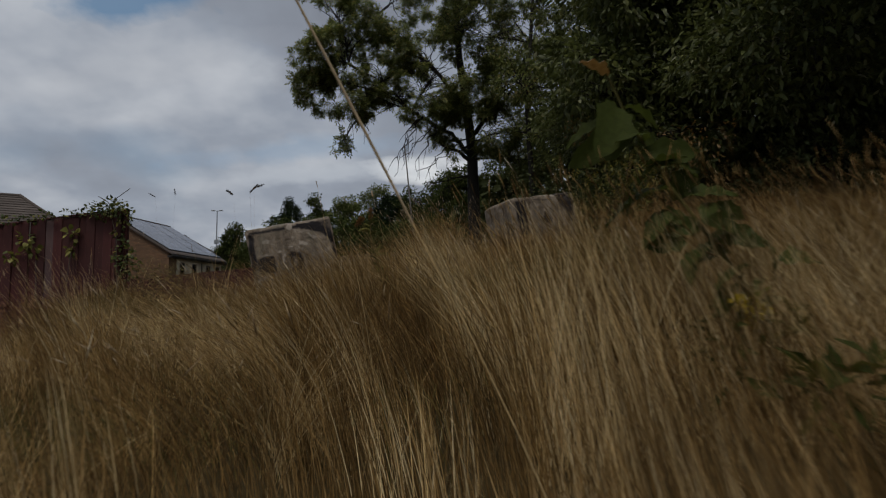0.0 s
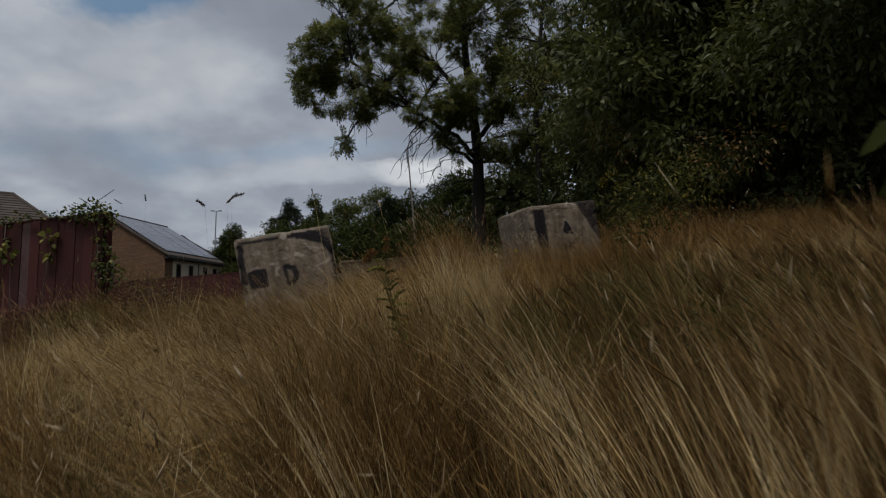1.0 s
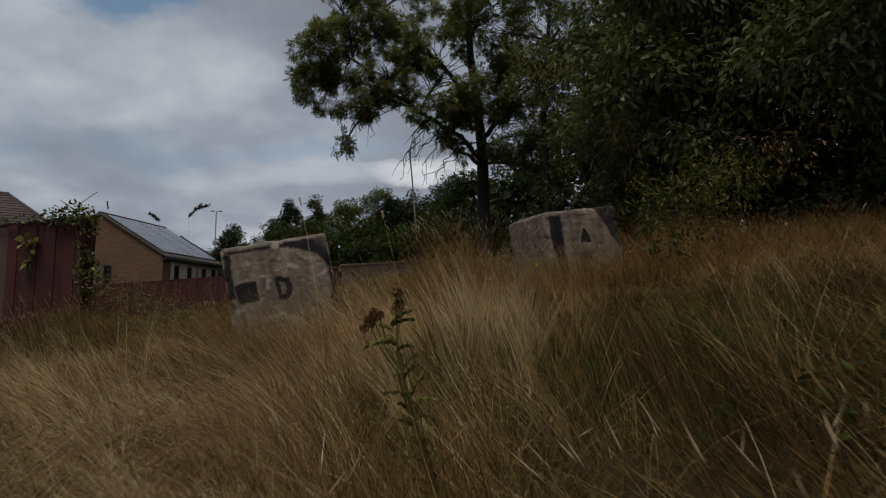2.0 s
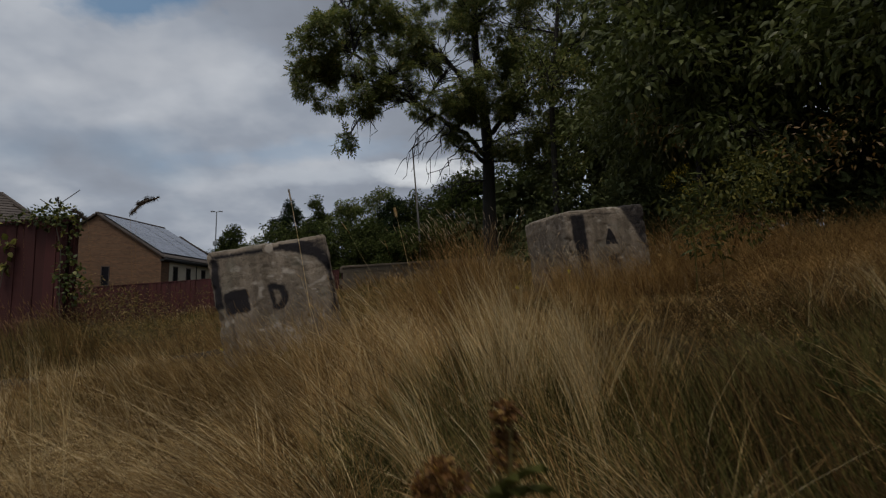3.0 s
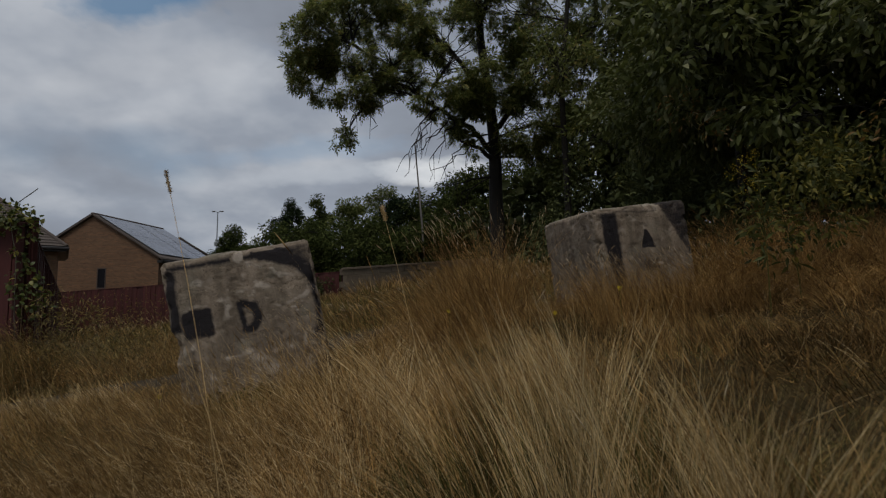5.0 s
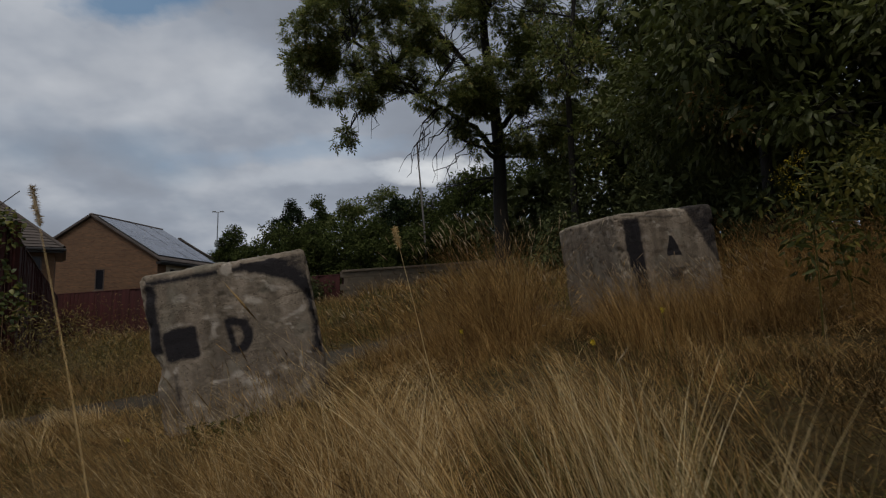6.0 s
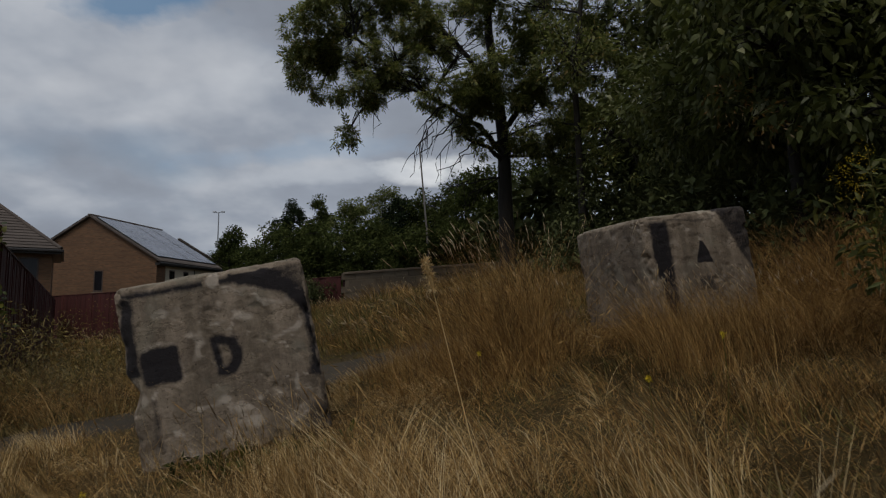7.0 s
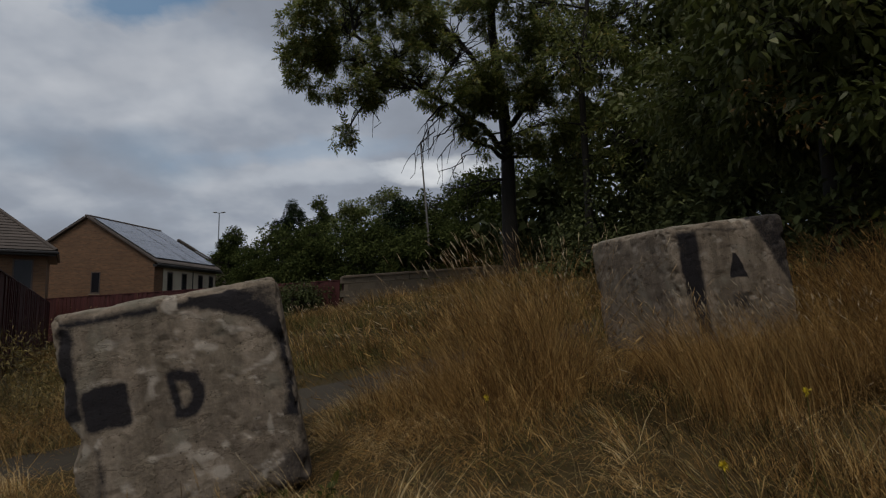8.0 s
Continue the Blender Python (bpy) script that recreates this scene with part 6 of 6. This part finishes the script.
def tall_weed():
    """The broad-leaved weed with small yellow flowers in the middle of the tall grass."""
    x0, y0 = 0.80, 1.50
    g0 = float(gz(x0, y0))
    t = thing("sow_thistle", (x0, y0, g0), "broad-leaved green sow thistle with small yellow flowers in dry grass", "weed")
    at = lambda x, z, y=0.0: (x - x0, y, z - g0)
    line = [at(0.80, g0), at(0.72, 0.55), at(0.62, 0.75), at(0.50, 0.92), at(0.41, 1.08), at(0.36, 1.20)]
    tube_part("stem", [(p, 0.0055 * (1 - 0.12 * i)) for i, p in enumerate(line)], GREEN_GRASS, t, 6)
    tube_part("side_stem", [(at(0.72, 0.55), 0.004), (at(0.68, 0.62, -0.05), 0.003), (at(0.63, 0.655, -0.06), 0.0025)], GREEN_GRASS, t, 5)
    spec = [(0.39, 1.10, 0.16, 0.115, 165, -35, 0), (0.37, 1.17, 0.11, 0.05, 140, 10, 1), (0.44, 0.99, 0.13, 0.075, -95, 5, 0), (0.50, 0.92, 0.15, 0.08, 80, -10, 0),
            (0.50, 0.86, 0.085, 0.055, 110, -25, 0), (0.56, 0.83, 0.10, 0.06, 95, 5, 0), (0.55, 0.78, 0.07, 0.055, 130, -30, 0), (0.62, 0.78, 0.095, 0.05, 60, 0, 0),
            (0.63, 0.72, 0.08, 0.05, -60, -15, 0), (0.70, 0.64, 0.12, 0.07, -80, 0, 0), (0.74, 0.55, 0.14, 0.07, -110, -5, 0), (0.73, 0.50, 0.13, 0.06, 70, -5, 0), (0.78, 0.44, 0.15, 0.07, -60, 10, 0),
            (0.42, 1.05, 0.14, 0.09, 100, -30, 0), (0.47, 0.97, 0.12, 0.07, 70, -40, 0), (0.53, 0.90, 0.11, 0.06, -100, 10, 0), (0.53, 0.80, 0.08, 0.06, 95, 0, 0), (0.59, 0.80, 0.085, 0.055, 120, -20, 0), (0.66, 0.70, 0.09, 0.055, 85, -20, 0)]
    rw_ = random.Random(31)
    for k in range(26):
        u = rw_.random()
        spec.append((0.40 + 0.46 * u + rw_.uniform(-0.05, 0.05), 1.08 - 0.62 * u + rw_.uniform(-0.06, 0.08), rw_.uniform(0.06, 0.12), rw_.uniform(0.04, 0.07), rw_.choice((70, 110, -80, -110, 150, 20)), rw_.uniform(-55, 30), 0))
    for i, (x, z, L, w, yaw, tilt, hue) in enumerate(spec):
        ob = put("leaf", leaf_blade(L, w * 0.8, 0.2 + 0.5 * rw_.random(), i, 0.16), AUTUMN if hue else WEED, t, "", True)
        ob.matrix_local = Matrix.Translation(at(x, z)) @ Matrix.Rotation(radians(yaw), 4, "Z") @ Matrix.Rotation(radians(tilt), 4, "X") @ Matrix.Rotation(radians((-40 + 45 * math.sin(i * 2.3)) * (1 if math.sin(radians(yaw)) > 0 else -1)), 4, "Y")
    for i, (x, z) in enumerate(((0.61, 0.665), (0.645, 0.65), (0.63, 0.635))):
        cluster("flower", "yellow flower head", "", [(*at(x, z, -0.06), 0.014)], 60, 0.016, 0.006, 200 + i, YELLOW, -0.5, 0.5, t, "")


tall_weed()


def ragwort(x, y, top):
    """A ragwort gone over: clusters of brown flowers forking from one leaning stem, narrow leaves below."""
    g0 = float(gz(x, y))
    h = top - g0
    t = thing("ragwort", (x, y, g0), "faded leaning ragwort with brown flower heads and narrow olive leaves", "weed")
    lean = lambda u: 0.21 * (1 - u) ** 1.3 - 0.03 * max(0.0, u - 0.8)
    for k, (dx, f) in enumerate(((0.026, 1.0), (0.018, 0.975), (-0.012, 0.955), (-0.022, 0.945), (-0.03, 0.93))):
        dy = 0.008 * math.sin(k * 2.2)
        line = [((lean(u) + dx * max(0.0, (u - 0.86) / 0.14) ** 0.7, dy * u, h * f * u), 0.0026 - 0.0014 * u) for u in (0.0, 0.3, 0.55, 0.75, 0.86, 0.93, 1.0)]
        tube_part("stem", line, WEED_STEM, t, 5)
        rr = random.Random(40 + k)
        tip = line[-1][0]
        spots = [(tip[0] + rr.uniform(-0.008, 0.008), tip[1] + rr.uniform(-0.009, 0.009), tip[2] + rr.uniform(-0.016, 0.006), 0.005) for _ in range(5)]
        cluster("flower_head", "brown faded flower head", "", spots, 230, 0.0055, 0.003, 600 + k, FADED, -0.2, 0.7, t, "")
    rng = random.Random(12)
    for k in range(46):
        u = rng.uniform(0.45, 0.93)
        ob = put("leaf", leaf_blade(rng.uniform(0.025, 0.05), rng.uniform(0.003, 0.007), rng.uniform(0.2, 0.8), k, 0.3), (GREEN_GRASS, YELLOWING, OLIVE)[k % 3], t, "", True)
        ob.matrix_local = Matrix.Translation((lean(u), 0.0, h * u)) @ Matrix.Rotation(rng.uniform(0, 6.28), 4, "Z") @ Matrix.Rotation(radians(rng.uniform(20, 75)), 4, "X")


ragwort(-0.297, 2.66, 1.06)
blades("dry_grass", "dry grass tuft round the ragwort", STRAW, 2600, (-0.52, -0.02, 2.15, 2.85), 0.68, 0.0022, 141, 5, 0.2, 0.03, 14, None, None, None, 0.6, free=True)


def goldenrod(x, y, h, seed):
    rng = random.Random(seed)
    g0 = float(gz(x, y))
    t = thing("goldenrod", (x, y, g0), "goldenrod with a yellow flower plume and narrow green leaves", "wildflower", "goldenrod by the trees")
    lx, ly = rng.uniform(-0.2, 0.02), rng.uniform(-0.08, 0.08)
    st = [(lx * (i / 6) ** 2, ly * (i / 6) ** 2, h * i / 6) for i in range(7)]
    tube_part("stem", [(p, 0.006 * (1 - 0.1 * i)) for i, p in enumerate(st)], GREEN_GRASS, t, 5)
    nr = np.random.default_rng(seed)
    z = nr.uniform(0.3, 0.95, 36) * h
    P = np.stack([np.interp(z, [q[2] for q in st], [q[0] for q in st]), np.interp(z, [q[2] for q in st], [q[1] for q in st]), z], 1)
    O = nr.normal(0, 1, (36, 3)); O[:, 2] = 0.5
    v, f = leaf_arrays(P, O, nr, 0.12, 0.024, 0.2, 0.3)
    put("leaves", raw_mesh("leaves", v, None, f), WOOD_LEAF, t)
    tip = st[-1]
    spots = [(tip[0] - 0.02 * k + rng.uniform(-0.05, 0.05), tip[1] + rng.uniform(-0.04, 0.04), tip[2] - 0.035 * k + 0.04, 0.022 + 0.009 * k) for k in range(6)]
    cluster("plume", "yellow flower plume", "", spots, 170, 0.010, 0.004, seed + 1, YELLOW, -0.2, 0.9, t)
    return t


for i, (x, y, h) in enumerate(((1.78, 7.4, 1.10), (2.1, 7.6, 0.98))):
    goldenrod(x, y, h, 300 + i * 3)
shrub = [(x, y, float(gz(x, y)) + z, r) for x, y, z, r in ((1.75, 7.45, 0.70, 0.16), (1.98, 7.4, 0.92, 0.2), (2.2, 7.5, 0.95, 0.24), (1.95, 7.6, 0.5, 0.25), (2.35, 7.7, 0.65, 0.3), (2.5, 7.9, 1.0, 0.26), (2.9, 8.1, 0.9, 0.35), (1.6, 7.6, 0.85, 0.08), (2.15, 7.45, 1.15, 0.09), (2.75, 7.9, 1.25, 0.1))]
cluster("low_shrub", "low shrub with olive and rusty leaves at the wood edge", "shrub", shrub, 1500, 0.058, 0.022, 70, OLIVE, 0.4)
cluster("rusty_leaves", "rusty orange leaves turning on the shrub and sapling", "autumn leaves", [(2.3, 10.1, 3.55, 0.28), (2.6, 10.0, 3.3, 0.25), (2.7, 7.3, float(gz(2.7, 7.3)) + 1.15, 0.3), (3.2, 7.4, float(gz(3.2, 7.4)) + 1.2, 0.35)], 330, 0.055, 0.02, 71, AUTUMN, 0.6)


def seed_stalk(x, y, top, tilt, head_len, head_r, m, seed, curve=0.1, droop=0.0):
    """A single tall stem with its head: tilt is the sideways reach of the tip."""
    g0 = float(gz(x, y))
    rng = np.random.default_rng(seed)
    t = thing("seed_stalk", (x, y, g0), "tall thin dry stalk with a seed head above the grass", "grass stalk", "tall seed stalks")
    h = top - g0
    st = [(tilt * (i / 7) ** 1.5, curve * 0.3 * math.sin(i / 7 * 3), h * i / 7) for i in range(8)]
    tube_part("stem", [(p, (0.0009 if m is PALE or m is SEED else 0.0005) * (1 - 0.07 * i)) for i, p in enumerate(st)], PALE if m is not DARK_SEED else STRAW, t, 5)
    d = (Vector(st[-1]) - Vector(st[-2])).normalized()
    d = (d + Vector((-droop, 0, -abs(droop)))).normalized()
    body = [(tuple(Vector(st[-1]) + d * head_len * u), 0.5 * head_r * math.sin(math.pi * min(0.97, 0.12 + u * 0.85)) + 0.0006) for u in (0, 0.15, 0.35, 0.6, 0.85, 1.0)]
    hd = tube_part("seed_head", body, m, t, 7)
    k = 300
    u = rng.uniform(0, 1, k)
    P = np.array(st[-1])[None] + np.array(d)[None] * (head_len * u)[:, None]
    O = rng.normal(0, 1, (k, 3)) + np.array(d)[None] * 0.8
    v, f = leaf_arrays(P, O, rng, head_r * 1.7, head_r * 0.22, 0, 0.3)
    put("bristles", raw_mesh("bristles", v, None, f), m, t)


for i, (x, y, top, tilt, hl, hr, dr) in enumerate((
        (-1.19, 3.86, 1.36, -0.06, 0.06, 0.009, 0.9), (-1.13, 3.9, 1.38, -0.03, 0.09, 0.008, -0.9), (-1.12, 3.85, 1.40, 0.0, 0.08, 0.008, -1.3),
        (-2.30, 5.2, 1.60, -0.04, 0.08, 0.006, 1.0), (-2.25, 5.25, 1.63, 0.05, 0.06, 0.007, 0.3))):
    seed_stalk(x, y, top, tilt, hl * 0.75, hr * 0.65, DARK_SEED, 400 + i, droop=dr * 0.6)
seed_stalk(-0.36, 4.86, 1.525, -0.16, 0.036, 0.005, PALE, 420, 0.1)
seed_stalk(-0.69, 4.30, 1.49, -0.14, 0.04, 0.003, SEED, 421, 0.1)
seed_stalk(-0.62, 4.28, 1.22, -0.16, 0.016, 0.001, SEED, 425, 0.1)
seed_stalk(0.155, 0.58, 0.72, -0.17, 0.20, 0.0009, SEED, 423, 0.05)


def hawkbit(x, y, h, seed):
    g0 = float(gz(x, y))
    t = thing("yellow_flower", (x, y, g0), "small yellow hawkbit flower on a thin stem", "flower", "yellow flowers in the grass")
    tube_part("stem", [((0, 0, 0), 0.0018), ((0.01, 0, h * 0.6), 0.0016), ((0, 0.005, h), 0.0014)], GREEN_GRASS, t, 5)
    cluster("petals", "", "", [(0, 0.005, h, 0.004)], 34, 0.012, 0.005, seed, YELLOW, -0.7, 0.6, t, "")


for i, (x, y, h) in enumerate(((0.55, 6.55, 0.42), (0.15, 6.2, 0.4), (-1.75, 6.3, 0.35), (-0.35, 7.3, 0.38))):
    hawkbit(x, y, h, 500 + i)
blades("tall_weeds", "tall dull green and brown weeds beside the fence corner", WEED_STEM, 9000, (-7.0, -3.0, 8.6, 12.4), 0.95, 0.010, 130, 4, 0.35, 0.09, 9, lambda x, y, r: ((x + 4.9) / 1.5) ** 2 + ((y - 10.3) / 1.7) ** 2 < r.uniform(0.1, 1.0, len(x)))
blades("dry_grass", "dry grass standing among the weeds by the fence corner", STRAW, 9000, (-5.6, -2.4, 8.4, 11.0), 0.86, 0.0045, 136, 4, 0.35, 0.07, 9, lambda x, y, r: ((x + 4.1) / 1.4) ** 2 + ((y - 9.7) / 1.2) ** 2 < r.uniform(0.1, 1.0, len(x)), (0.3, 0.08, 0.003), STRAW, free=True)
blades("tall_weeds", "dull brown and green weeds beside the footpath", WEED_STEM, 15000, (-5.4, -2.5, 8.8, 11.0), 1.0, 0.006, 132, 4, 0.4, 0.09, 9, lambda x, y, r: ((x + 4.1) / 1.1) ** 2 + ((y - 9.9) / 0.9) ** 2 < r.uniform(0.1, 1.0, len(x)))
# dark stalks spread here in place of shade cast by trees
blades("shade_stalks", "dark brown dead stalks lending the grass the tone of tree shade", SHADE_STRAW, 52000, (0.3, 3.2, 2.0, 8.6), 0.46, 0.0034, 133, 2, 0.45, 0.07, 12, lambda x, y, r: r.uniform(0, 1, len(x)) < np.clip(value_noise(x, y, 0.8, 33) * 2.4 - np.where(y > 5, 0.45, 0.7), 0, 1) * np.clip((x - 0.3) / 0.4, 0, 1))
blades("tall_weeds", "dry brown weeds along the foot of the far fence and wall", WEED_STEM, 30000, (-14, 5, 21.5, 31), 1.05, 0.014, 134, 3, 0.3, 0.15, 7, lambda x, y, r: np.abs(y - 23.6 - np.where(x > -4, 0.317, -0.566) * (x + 4)) < 0.7, (0.2, 0.12, 0.01), None, 1.0, wedge=False)
blades("dead_dock", "dead red-brown dock and grass along the fence foot", DOCK, 9000, (-9.5, -5.2, 9.3, 10.6), 0.85, 0.008, 131, 4, 0.3, 0.09, 9, None, (0.3, 0.12, 0.008), DOCK)
